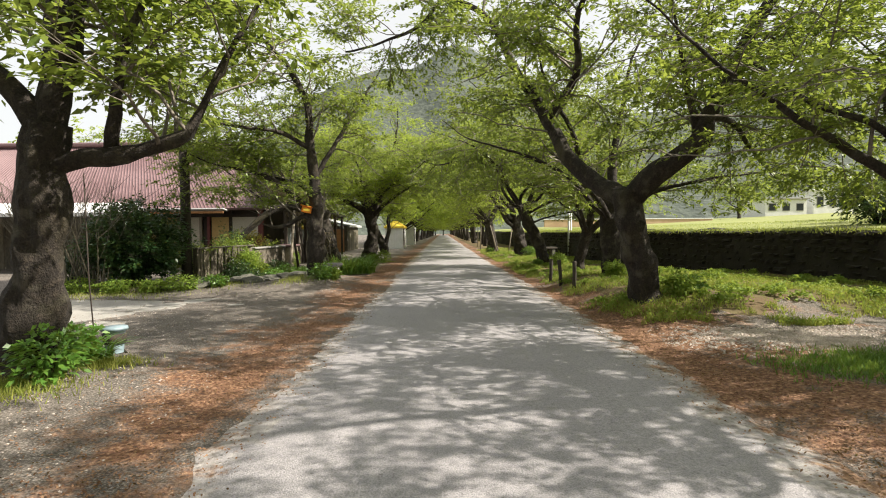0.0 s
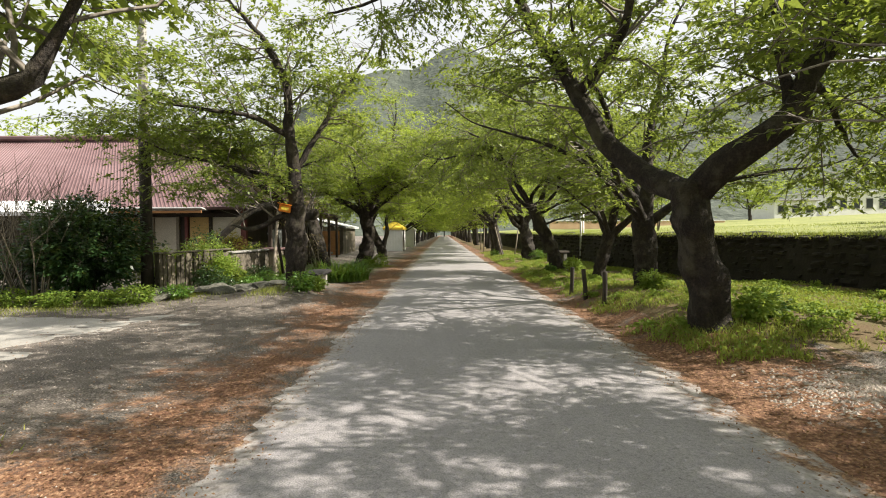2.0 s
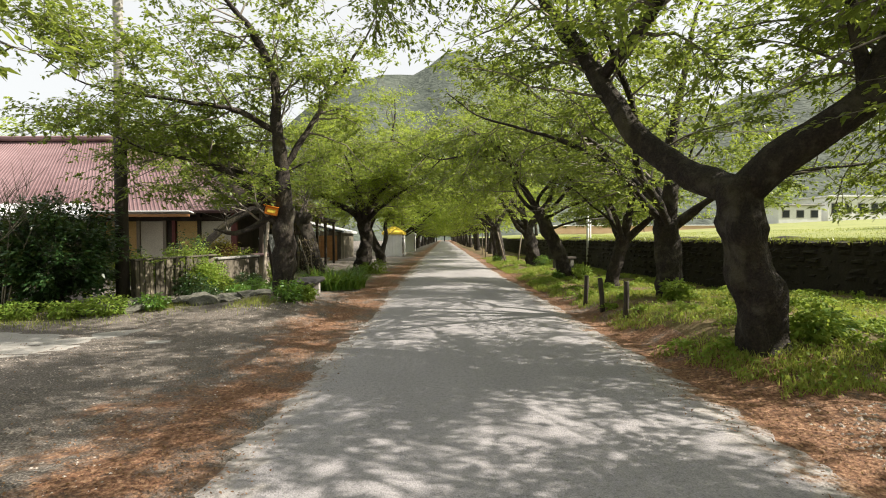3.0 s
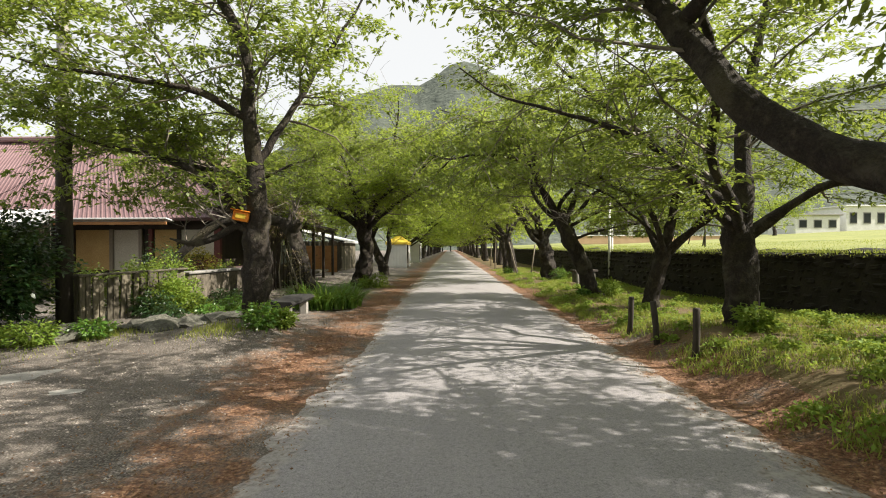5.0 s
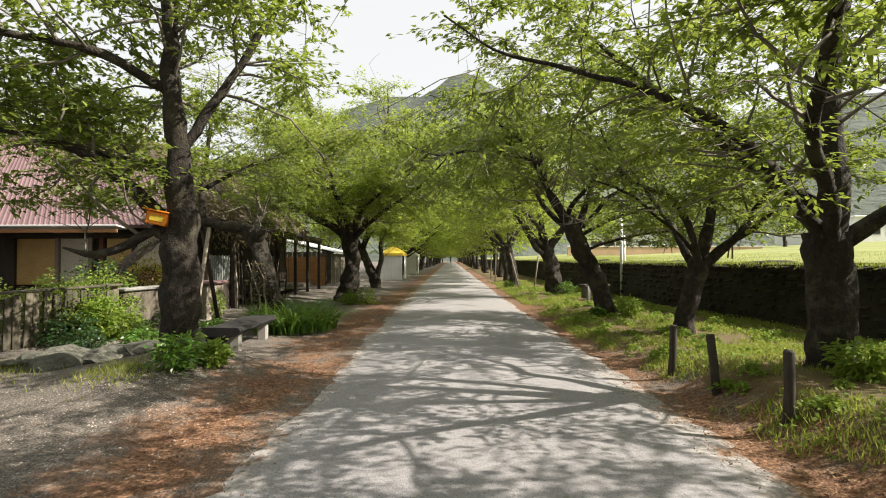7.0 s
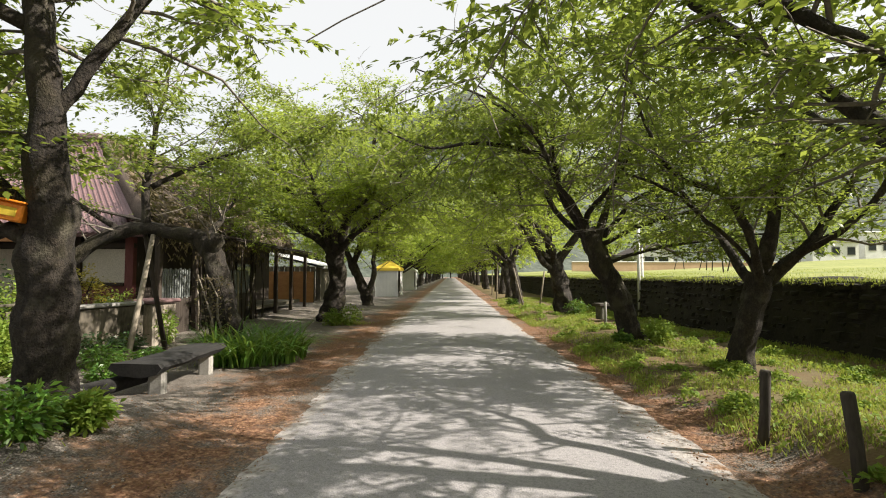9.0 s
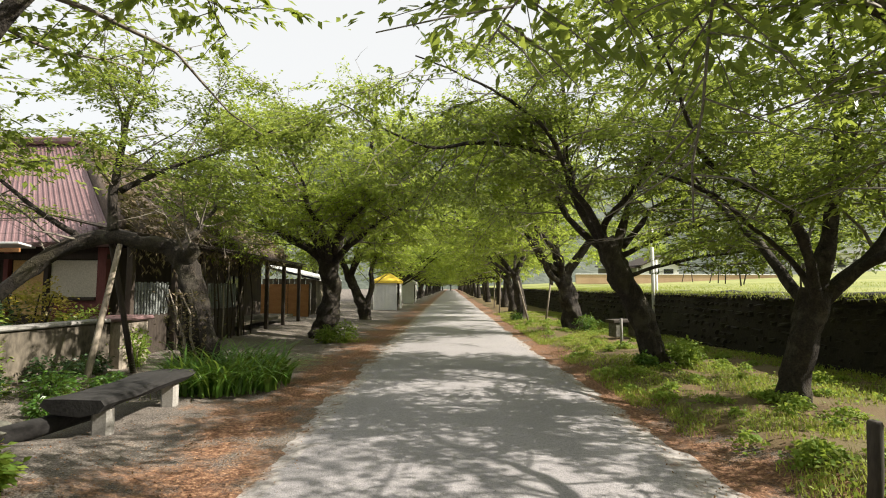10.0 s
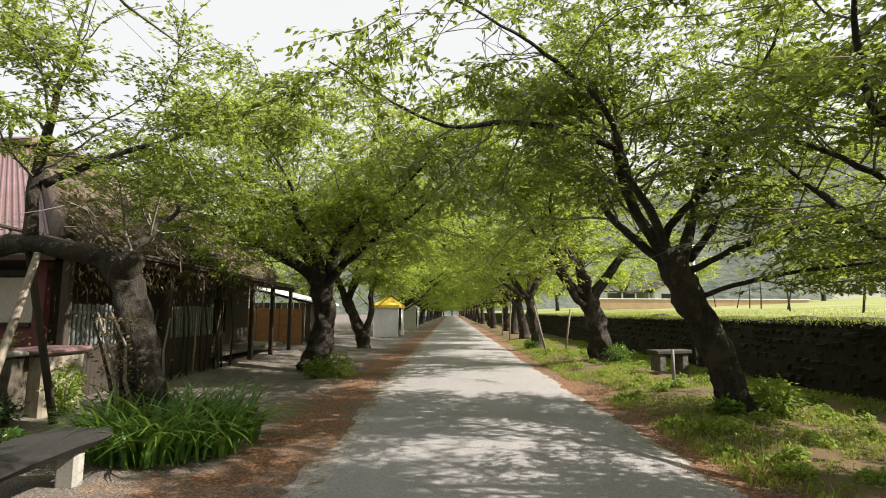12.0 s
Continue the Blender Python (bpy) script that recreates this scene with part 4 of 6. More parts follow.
def window(parent, x0, x1, z0, z1, y, axis="y"):
    """Wooden window: frame of four bars, a mullion and two panes."""
    cx, cz, w, h = (x0 + x1) / 2, (z0 + z1) / 2, x1 - x0, z1 - z0
    turn = pose(0, 0, 0) if axis == "y" else pose(0, 0, 0, 0, 0, 90)
    base = (pose(cx, y, cz) if axis == "y" else pose(y, cx, cz)) @ turn
    bm = bmesh.new()
    for sx, sz, px, pz in ((w, 0.06, 0, h / 2), (w, 0.06, 0, -h / 2), (0.06, h, -w / 2, 0), (0.06, h, w / 2, 0), (0.045, h, 0, 0)):
        box_bm(bm, (sx, 0.07, sz), base @ pose(px, 0, pz))
    win = part("window", bm_mesh("window", bm, DARK_WOOD), parent, "dark timber window frame")
    for s in (-1, 1):
        part("pane", box_mesh("pane", (w / 2 - 0.05, 0.012, h - 0.06), GLASS, base @ pose(s * w / 4, 0.012, 0), 0.0), win)


def build_red_house():
    h = thing("house", "old house with faded red ribbed metal hip roof", "house", (0, 0, 0))
    E0, E1, Y0, Y1, ZE, ZR = -34.0, -7.5, 22.6, 30.4, 2.67, 6.05
    RX0, RX1, RY = -30.0, -11.4, 26.5
    part("roof", ribbed_slope("roof", (E0, Y0, ZE), (E1, Y0, ZE), (RX1, RY, ZR), (RX0, RY, ZR), 0.16, 0.022, RED_ROOF), h)
    part("roof", ribbed_slope("roof", (E1, Y1, ZE), (E0, Y1, ZE), (RX0, RY, ZR), (RX1, RY, ZR), 0.16, 0.022, RED_ROOF), h)
    part("roof", ribbed_slope("roof", (E0, Y1, ZE), (E0, Y0, ZE), (RX0, RY - 0.01, ZR), (RX0, RY, ZR), 0.16, 0.022, RED_ROOF), h)
    part("ridge_cap", box_mesh("ridge_cap", (RX1 - RX0 + 0.5, 0.5, 0.22), RED_ROOF, pose((RX0 + RX1) / 2, RY, ZR + 0.06), 0.06), h)
    part("eave_strip", box_mesh("eave_strip", (4.6, 0.5, 0.05), WHITE_ROOF, pose(-11.7, 22.5, 2.6, -8), 0.01), h, "pale metal eave strip")
    part("fascia", box_mesh("fascia", (4.5, 0.05, 0.1), PLY, pose(-11.7, 22.36, 2.48), 0.01), h, "orange-brown fascia board")
    part("wall", box_mesh("wall", (25.2, 6.3, 2.6), DARK_WOOD, pose(-20.75, 26.5, 1.35), 0.01), h)
    y = 23.32
    panel(h, "wall_panel", -13.15, -11.95, 0.9, 2.3, y, OCHRE, label="ochre plaster panel")
    panel(h, "wall_panel", -11.8, -10.92, 0.9, 2.3, y, CREAM)
    panel(h, "wall_panel", -10.38, -9.6, 1.0, 2.3, y, OCHRE, label="ochre plaster panel")
    panel(h, "wall_panel", -9.45, -8.3, 1.42, 2.3, y, CREAM)
    panel(h, "wall_panel", -9.45, -8.25, 0.15, 1.34, y - 0.02, RED_WOOD, 0.06, "dark red board dado")
    panel(h, "wall_panel", -13.7, -9.6, 0.15, 0.85, y - 0.02, DARK_WOOD, 0.06)
    for x, m in ((-13.22, DARK_WOOD), (-11.87, PALE_POLE), (-10.85, PALE_POLE), (-10.5, RED_WOOD), (-9.52, DARK_WOOD)):
        panel(h, "post", x - 0.06, x + 0.06, 0.1, 2.6, y - 0.04, m, 0.12)
    panel(h, "post", -8.27, -8.05, 0.1, 2.6, y - 0.05, RED_WOOD, 0.16, "dark red corner post")
    panel(h, "beam", -14, -8.05, 2.32, 2.45, y - 0.05, DARK_WOOD, 0.14)
    panel(h, "sill", -9.45, -8.3, 1.34, 1.42, y - 0.06, DARK_WOOD, 0.16)
    window(h, -17.0, -14.2, 0.9, 2.2, y - 0.1)


def build_lean_to():
    h = thing("lean_to", "open lean-to with pale metal roof on dark posts", "shed", (0, 0, 0))
    part("roof", ribbed_slope("roof", (-21.5, 18.6, 2.34), (-10.7, 18.6, 2.34), (-12.4, 21.4, 2.86), (-21.5, 21.4, 2.86), 0.25, 0.03, WHITE_ROOF), h)
    for x in (-11.0, -13.1, -15.3, -17.7, -20.1):
        part("post", box_mesh("post", (0.1, 0.1, 2.3), DARK_WOOD, pose(x, 18.8, 1.15), 0.01), h)
    for i in range(29):
        x = -21.3 + i * 0.31
        part("board", box_mesh("board", (0.29, 0.03, 2.6 + 0.05 * math.sin(i * 2.1)), OLD_WOOD, pose(x, 21.3 + 0.01 * (i % 2), 1.35), 0.004), h)
    part("beam", box_mesh("beam", (10.6, 0.08, 0.14), DARK_WOOD, pose(-16.1, 18.8, 2.26), 0.01), h)
    g = thing("white_shed", "white-painted shed with pale ribbed walls", "shed", (-17.5, 14.2, 0))
    part("wall", box_mesh("wall", (5.0, 2.6, 2.5), WHITE_PAINT, pose(-1.5, 0, 1.2), 0.02), g)
    part("roof", ribbed_slope("roof", (-4.2, -1.6, 2.4), (1.2, -1.6, 2.4), (1.2, 1.6, 3.0), (-4.2, 1.6, 3.0), 0.25, 0.03, WHITE_ROOF), g)


def build_thatched_house():
    h = thing("thatched_house", "old thatched house with dark timber porch and dead vines", "house", (0, 0, 0))
    rng = random.Random(5)
    # thick shaggy thatch
    nx, ny = 14, 40
    verts, faces = [], []
    for layer in (0, 1):
        for j in range(ny + 1):
            for i in range(nx + 1):
                u = i / nx
                y0 = 22.55 + 3.95 * u
                y = y0 + (34.4 - y0) * j / ny
                x, z = -7.45 - 3.95 * u, 2.98 + 3.1 * u
                e = 1 if layer == 0 else 0
                o = 0.14 * noise.noise(Vector((x * 1.5, y * 1.5, 0))) + 0.08 * noise.noise(Vector((x * 5, y * 5, 0)))
                verts.append((x + 0.5 * e * 0.3, y, z + e * (0.1 + o) - (1 - e) * 0.28))
    w = nx + 1
    off = w * (ny + 1)
    for j in range(ny):
        for i in range(nx):
            q = (j * w + i, (j + 1) * w + i, (j + 1) * w + i + 1, j * w + i + 1)
            faces.append(q)
            faces.append(tuple(off + k for k in reversed(q)))
        faces.append((j * w, off + j * w, off + (j + 1) * w, (j + 1) * w))
    for i in range(nx):
        faces.append((i, i + 1, off + i + 1, off + i))
        a = ny * w
        faces.append((a + i + 1, a + i, off + a + i, off + a + i + 1))
    part("roof", mesh_from("roof", verts, faces, THATCH, True), h, "ragged brown thatch under dead vines")
    part("roof", ribbed_slope("roof", (-15.4, 34.4, 3.0), (-15.4, 30.2, 3.0), (-11.4, 30.2, 6.05), (-11.4, 34.4, 6.05), 0.16, 0.022, RED_ROOF), h)
    part("wall", box_mesh("wall", (4.2, 9.6, 3.1), DARK_WOOD, pose(-10.4, 29.2, 1.6), 0.01), h)
    # porch roof of dark boards
    for k in range(41):
        y = 21.8 + k * 0.31
        sag = 0.03 * math.sin(k * 1.7)
        part("roof_board", box_mesh("roof_board", (1.95, 0.3, 0.035), DARK_WOOD, pose(-7.35, y, 2.96 - 0.004 * k + sag * 0.4, 0, 13 + sag * 10, 0), 0.004), h)
    part("eave_beam", box_mesh("eave_beam", (0.12, 12.6, 0.14), DARK_WOOD, pose(-6.62, 28.0, 2.58, -0.6), 0.01), h)
    part("gutter", box_mesh("gutter", (0.07, 12.6, 0.05), DARK_WOOD, pose(-6.4, 28.0, 2.72, -0.6), 0.01), h)
    for y in (21.85, 23.6, 25.0, 27.6, 30.0, 31.9, 34.0):
        part("post", box_mesh("post", (0.13, 0.13, 2.5), DARK_WOOD, pose(-6.62, y, 1.27), 0.012), h)
    part("deck", box_mesh("deck", (1.5, 9.6, 0.12), OLD_WOOD, pose(-7.6, 29.2, 0.42), 0.01), h)
    for y0, y1 in ((25.2, 26.8), (27.6, 29.2), (30.2, 31.8)):
        window(h, y0, y1, 0.9, 2.1, -8.27, "x")
    # vines hanging on the thatch
    r = np.random.default_rng(3)
    n = 9000
    u, v = r.random(n), r.random(n)
    pos = np.stack([-7.3 - 3.95 * u, 22.6 + 3.9 * u + (11.7 - 3.9 * u) * v, 3.1 + 3.1 * u + r.normal(0, 0.12, n)], 1)
    clump = np.array([noise.noise(Vector((p[0] * 0.8, p[1] * 0.8, 1))) for p in pos]) > -0.15
    pos = pos[clump]
    d = np.tile(np.array([0.6, 0.1, -0.6]), (len(pos), 1))
    part("vine", quads_mesh("vine", leaf_quads(pos, d, r, 0.2, 0.07, 0.2), DEAD_VINE), h, "dry brown vine stems and leaves", "stuff")
    strands = []
    for k in range(60):
        y = rng.uniform(24.6, 34.2)
        z = rng.uniform(3.1, 4.6)
        x = -7.2 - (z - 3.0) * 1.27
        pts = [(x, y, z + 0.1)]
        for _ in range(5):
            x, y, z = x + rng.uniform(0, 0.25), y + rng.uniform(-0.3, 0.3), z + rng.uniform(-0.25, 0.1)
            pts.append((x, y, z + 0.08))
        strands.append((pts, [0.012] * 6))
    part("vine_stem", tubes("vine_stem", strands, PALE_POLE, 4), h, kind="stuff")

    n = 1100
    v = r.random(n)
    drop = r.random(n) ** 1.6 * (0.25 + 0.5 * np.abs(np.sin(v * 23)))
    pos = np.stack([-6.5 + r.normal(0, 0.09, n), 21.7 + 9.5 * v, 2.66 - drop], 1)
    d = np.tile(np.array([0.1, 0.1, -1.6]), (n, 1))
    part("vine", quads_mesh("vine", leaf_quads(pos, d, r, 0.12, 0.03, 0.2), DEAD_VINE), h, "dry vines hanging from the eave", "stuff")
    for k in range(15):
        y = 23.45 + 0.33 * k + rng.uniform(-0.14, 0.14)
        top = rng.uniform(1.3, 2.45)
        part("stick", tubes("stick", [([(-6.5, y, -0.05), (-6.5 + rng.uniform(-0.08, 0.08), y + rng.uniform(-0.1, 0.1), top * 0.5), (-6.5, y + rng.uniform(-0.2, 0.2), top)], [0.03, 0.026, 0.02])], PALE_POLE if k % 4 == 0 else DARK_WOOD, 6), h)

    for y0, y1, x in ((21.95, 23.5, -6.75), (25.1, 27.5, -6.75)):
        f = thing("lattice_screen", "pale grey weathered picket screen under the porch", "screen", (x, y0, 0.0), "picket screens")
        for z in (1.12, 1.62):
            part("rail", box_mesh("rail", (0.04, y1 - y0, 0.06), PALE_WOOD, pose(0, (y1 - y0) / 2, z), 0.004), f)
        k = 0
        while k * 0.115 < y1 - y0:
            part("picket", box_mesh("picket", (0.025, 0.06, 0.74), PALE_WOOD, pose(0.035, k * 0.115 + 0.03, 1.4 + 0.015 * math.sin(k * 3)), 0.004), f)
            part("base_board", box_mesh("base_board", (0.03, 0.11, 1.02), DARK_WOOD, pose(0.02, k * 0.115 + 0.03, 0.52, 0.5 * math.sin(k * 5)), 0.004), f)
            k += 1


def build_sheds_and_tents():
    f = thing("plywood_fence", "orange-brown plywood panel fence under the trees", "fence", (-10.4, 37.6, 0))
    for k in range(3):
        part("panel", box_mesh("panel", (1.05, 0.03, 1.75), PLY, pose(0.55 + 1.08 * k, 0, 0.92), 0.004), f)
    for k in range(4):
        part("post", box_mesh("post", (0.08, 0.08, 1.85), DARK_WOOD, pose(0.02 + 1.07 * k, 0.06, 0.92), 0.006), f)
    g = thing("garden_shed", "dark weathered plank shed behind the trees", "shed", (-8.6, 42.0, 0))
    for k in range(17):
        part("board", box_mesh("board", (0.03, 0.28, 2.1 + 0.04 * math.sin(k * 2)), OLD_WOOD, pose(1.3, -2.4 + 0.3 * k, 1.05), 0.004), g)
        if k < 10:
            part("board", box_mesh("board", (0.28, 0.03, 2.1), OLD_WOOD, pose(-1.5 + 0.3 * k, -2.55, 1.05), 0.004), g)
    part("roof", ribbed_slope("roof", (1.6, -2.8, 2.1), (1.6, 2.8, 2.1), (-1.8, 2.8, 2.9), (-1.8, -2.8, 2.9), 0.25, 0.03, WHITE_ROOF), g)
    for (x, y, s, n) in ((-4.45, 49.2, 1.0, 1), (-4.3, 64.0, 1.0, 2)):
        t = thing("market_tent", "white canvas stall tent with a yellow peaked top" if n == 1 else "white canvas stall tent", "tent", (x, y, 0), "stall tents")
        for sx in (-0.8, 0.8):
            for sy in (-1.9, 1.9):
                part("pole", box_mesh("pole", (0.05, 0.05, 2.1), WHITE_PAINT, pose(sx, sy, 1.05), 0.004), t)
        for (sx, sy, px, py) in ((1.6, 0.02, 0, -1.9), (0.02, 3.8, -0.8, 0), (0.02, 1.5, 0.8, 1.1)):
            nseg = 14
            bm = bmesh.new()
            bmesh.ops.create_grid(bm, x_segments=nseg, y_segments=4, size=0.5)
            L = max(sx, sy)
            rot = pose(px, py, 1.05, 90, 0, 0 if sx > sy else 90)
            for v in bm.verts:
                v.co = rot @ Vector((v.co.x * L, v.co.y * 2.0, 0.03 * math.sin(v.co.x * 38)))
            part("side_cloth", bm_mesh("side_cloth", bm, CANVAS, True), t)
        bm = bmesh.new()
        apex = bm.verts.new((0, 0, 2.75))
        ring = [bm.verts.new(p) for p in ((-0.9, -2.0, 2.1), (0.9, -2.0, 2.1), (0.9, 2.0, 2.1), (-0.9, 2.0, 2.1))]
        low = [bm.verts.new((v.co.x, v.co.y, 1.92)) for v in ring]
        for k in range(4):
            bm.faces.new((ring[k], ring[(k + 1) % 4], apex))
            bm.faces.new((low[k], low[(k + 1) % 4], ring[(k + 1) % 4], ring[k]))
        part("canopy", bm_mesh("canopy", bm, YELLOW if n == 1 else CANVAS), t, "yellow canvas canopy" if n == 1 else "")


build_red_house()
build_lean_to()
build_thatched_house()
build_sheds_and_tents()


# ---- garden edge: fence, wall, rocks, pole, props ----
def build_garden_edge():
    rng = random.Random(8)
    a, b = Vector((-7.35, 15.4, 0)), Vector((-6.72, 18.2, 0))
    f = thing("picket_fence", "mossy weathered grey plank fence beside the garden", "fence", (a.x, a.y, 0.1), "", math.degrees(math.atan2(b.y - a.y, b.x - a.x)))
    L = (b - a).length
    k = 0.0
    while k < L:
        w = rng.uniform(0.1, 0.15)
        part("plank", box_mesh("plank", (w, 0.035, rng.uniform(0.84, 1.06)), OLD_WOOD, pose(k + w / 2, -0.03, 0.5, rng.uniform(-3, 3), rng.uniform(-2.5, 2.5)), 0.006), f)
        k += w + rng.uniform(0.015, 0.085)
    for z in (0.3, 0.8):
        part("rail", box_mesh("rail", (L, 0.05, 0.08), OLD_WOOD, pose(L / 2, 0.02, z), 0.006), f)
    part("cap_board", box_mesh("cap_board", (L + 0.1, 0.16, 0.04), OLD_WOOD, pose(L / 2, 0, 1.03, 0, -0.6), 0.008), f)
    for x in (0.05, L / 2, L - 0.05):
        part("post", box_mesh("post", (0.1, 0.1, 1.1), OLD_WOOD, pose(x, 0.06, 0.5), 0.01), f)

    w = thing("garden_wall", "low stained concrete garden wall with a flat cap", "wall", (-6.75, 18.3, 0.05), "", 84)
    part("wall_body", box_mesh("wall_body", (2.9, 0.2, 0.95), STAINED, pose(1.45, 0, 0.47), 0.03), w)
    part("cap", box_mesh("cap", (3.0, 0.32, 0.07), POLE_GREY, pose(1.45, 0, 0.98), 0.02), w)
    part("pillar", box_mesh("pillar", (0.75, 0.6, 0.98), PILLAR, pose(3.0, -0.05, 0.47), 0.04), w, "stained pale plaster pillar")
    part("pillar_cap", box_mesh("pillar_cap", (0.9, 0.75, 0.09), RED_ROOF, pose(3.0, -0.05, 1.0), 0.03), w)

    for k in range(26):
        u = k / 25
        x, y = -7.3 + 2.9 * u + rng.uniform(-0.35, 0.25), 14.0 + 1.6 * u + rng.uniform(-0.1, 0.8)
        s = rng.uniform(0.14, 0.34)
        bm = bmesh.new()
        bmesh.ops.create_icosphere(bm, subdivisions=2, radius=s)
        for v in bm.verts:
            n = 1 + 0.6 * noise.noise(v.co * (2.8 / s * 0.35) + Vector((k * 3.1, 0, 0)))
            v.co = Vector((v.co.x * n * 1.3, v.co.y * n, v.co.z * n * 0.42))
        rock = new("garden_rock", bm_mesh("garden_rock", bm, ROCK))
        rock.matrix_world = pose(x, y, height(x, y) + s * 0.22, rng.uniform(-8, 8), rng.uniform(-8, 8), rng.uniform(0, 180))
        tagged(rock, "flat mossy grey rock edging the garden bed", "rock", "garden edging rocks")

    p = thing("utility_pole", "tall grey concrete utility pole, its shaded lower part darkened", "pole", (-7.66, 15.46, 0.1))
    part("shaft", tubes("shaft", [([(0, 0, -0.1 + 0.9 * i) for i in range(12)], [0.122 - 0.002 * i for i in range(12)])], CONCRETE, 16), p)
    # added dark tube: imitates foliage shade on the lower pole
    part("sleeve", tubes("sleeve", [([(0, 0, 0.0), (0, 0, 1.4), (0, 0, 2.7), (0, 0, 3.95)], [0.15, 0.145, 0.14, 0.135])], STUMP_WOOD, 16), p, "dark cover for the foliage shade on the pole")
    part("crossarm", box_mesh("crossarm", (1.8, 0.09, 0.09), POLE_GREY, pose(0, 0.2, 9.2), 0.01), p)
    for x in (-0.8, -0.3, 0.3, 0.8):
        part("insulator", tubes("insulator", [([(x, 0.2, 9.24), (x, 0.2, 9.32), (x, 0.2, 9.4)], [0.05, 0.06, 0.03])], WHITE_PAINT, 8), p)
    for x in (-0.8, 0.8):
        pts = [(-7.66 + x, 15.66 + t, 9.5 - 1.1 * (1 - ((t - 30) / 30) ** 2)) for t in range(0, 61, 6)]
        c = new("power_cable", tubes("power_cable", [(pts, [0.006] * len(pts))], DARK_WOOD, 5))
        tagged(c, "thin black overhead power cable", "cable", "overhead cables")
    q = thing("utility_pole", "grey concrete utility pole beyond the sheds", "pole", (-7.66, 75.66, 0))
    part("shaft", tubes("shaft", [([(0, 0, -0.1 + 0.9 * i) for i in range(12)], [0.165 - 0.004 * i for i in range(12)])], POLE_GREY, 12), q)
    part("crossarm", box_mesh("crossarm", (1.8, 0.09, 0.09), POLE_GREY, pose(0, 0, 9.3), 0.01), q)

    # timber props under the crooked tree
    for (x0, y0, x1, y1, z1, m, lab) in ((-5.72, 19.3, -5.75, 20.1, 2.42, PALE_POLE, "bare pale wooden prop leaning under a limb"), (-5.75, 20.7, -6.0, 20.25, 2.45, DARK_WOOD, "dark wooden prop leaning under a limb")):
        o = new("tree_prop", tubes("tree_prop", [([(x0 + (x1 - x0) * t, y0 + (y1 - y0) * t, -0.05 + (z1 + 0.05) * t) for t in (0, 0.33, 0.66, 1)], [0.055, 0.05, 0.05, 0.045])], m, 9, 0.1))
        tagged(o, lab, "prop", "tree props")

    cv = thing("dry_climber", "dry brown climbing vine on the crooked trunk", "vine", (-4.2, 20.2, 0.0))
    r2 = random.Random(17)
    for k in range(5):
        pts = [(0.1 * k - 0.2 + r2.uniform(-0.06, 0.06) - 0.1 * j, -0.24 - 0.05 * (k % 2) + r2.uniform(-0.04, 0.04), -0.05 + 0.42 * j) for j in range(5)]
        part("stem", tubes("stem", [(pts, [0.03, 0.026, 0.022, 0.018, 0.01])], PALE_POLE if k % 2 else BARK, 6, 0.2), cv)
    g2 = np.random.default_rng(17)
    q = np.stack([g2.normal(-0.05, 0.2, 420), g2.normal(-0.3, 0.09, 420), g2.uniform(0.2, 1.6, 420)], 1)
    q[:, 0] -= 0.14 * q[:, 2]
    part("dry_leaf", quads_mesh("dry_leaf", leaf_quads(q, g2.normal(0, 1, q.shape), g2, 0.07, 0.035, 0.2), DEAD_VINE), cv, "", "stuff")
    # orange nesting box on the upright tree
    n = thing("orange_lantern", "small bright orange box lantern on a branch", "lantern", (-3.8, 14.5, 2.12), "", 12)
    part("body", box_mesh("body", (0.27, 0.18, 0.17), ORANGE, pose(0, 0, 0.08, 0, 12), 0.015), n)
    part("opening", box_mesh("opening", (0.17, 0.012, 0.08), YELLOW, pose(0, -0.092, 0.08, 0, 12), 0.004), n, "yellow front pane")
    part("roof", box_mesh("roof", (0.33, 0.24, 0.02), ORANGE, pose(0, 0, 0.18, 0, 12), 0.006), n)
    part("hanger", tubes("hanger", [([(0, 0, 0.17), (0.02, 0.03, 0.3)], [0.006, 0.006])], DARK_WOOD, 5), n)


def build_bench():
    a = 92.0
    b = thing("bench", "dark weathered split-log bench on pale stone blocks", "bench", (-3.88, 17.55, 0.02), "", a)
    bm = bmesh.new()
    n = 16
    rings = []
    for i in range(n + 1):
        x = -1.05 + 2.1 * i / n
        prof = []
        for (y, z) in ((-0.23, 0.46), (-0.1, 0.475), (0.08, 0.47), (0.23, 0.46), (0.27, 0.4), (0.16, 0.31), (-0.05, 0.29), (-0.2, 0.33), (-0.27, 0.4)):
            e = 0.035 * noise.noise(Vector((x * 2, y * 4, z * 3)))
            prof.append(bm.verts.new((x, y * 1.25 + e, z + e * 0.5)))
        rings.append(prof)
    for r0, r1 in zip(rings, rings[1:]):
        for k in range(9):
            bm.faces.new((r0[k], r1[k], r1[(k + 1) % 9], r0[(k + 1) % 9]))
    bm.faces.new(rings[0])
    bm.faces.new(list(reversed(rings[-1])))
    part("seat", bm_mesh("seat", bm, BENCH_WOOD), b, "dark split-log seat")
    for x in (-0.72, 0.75):
        part("leg", box_mesh("leg", (0.15, 0.2, 0.36), CONCRETE, pose(x, -0.12, 0.15, 0, 0, 4), 0.03), b, "pale concrete block leg")
    lg = new("fallen_log", tubes("fallen_log", [([(-4.85, 15.55, 0.08), (-4.55, 16.0, 0.13), (-4.2, 16.5, 0.2), (-3.95, 16.9, 0.26)], [0.1, 0.11, 0.1, 0.09])], BENCH_WOOD, 10, 0.15))
    tagged(lg, "dark old log leaning up under the bench", "log")


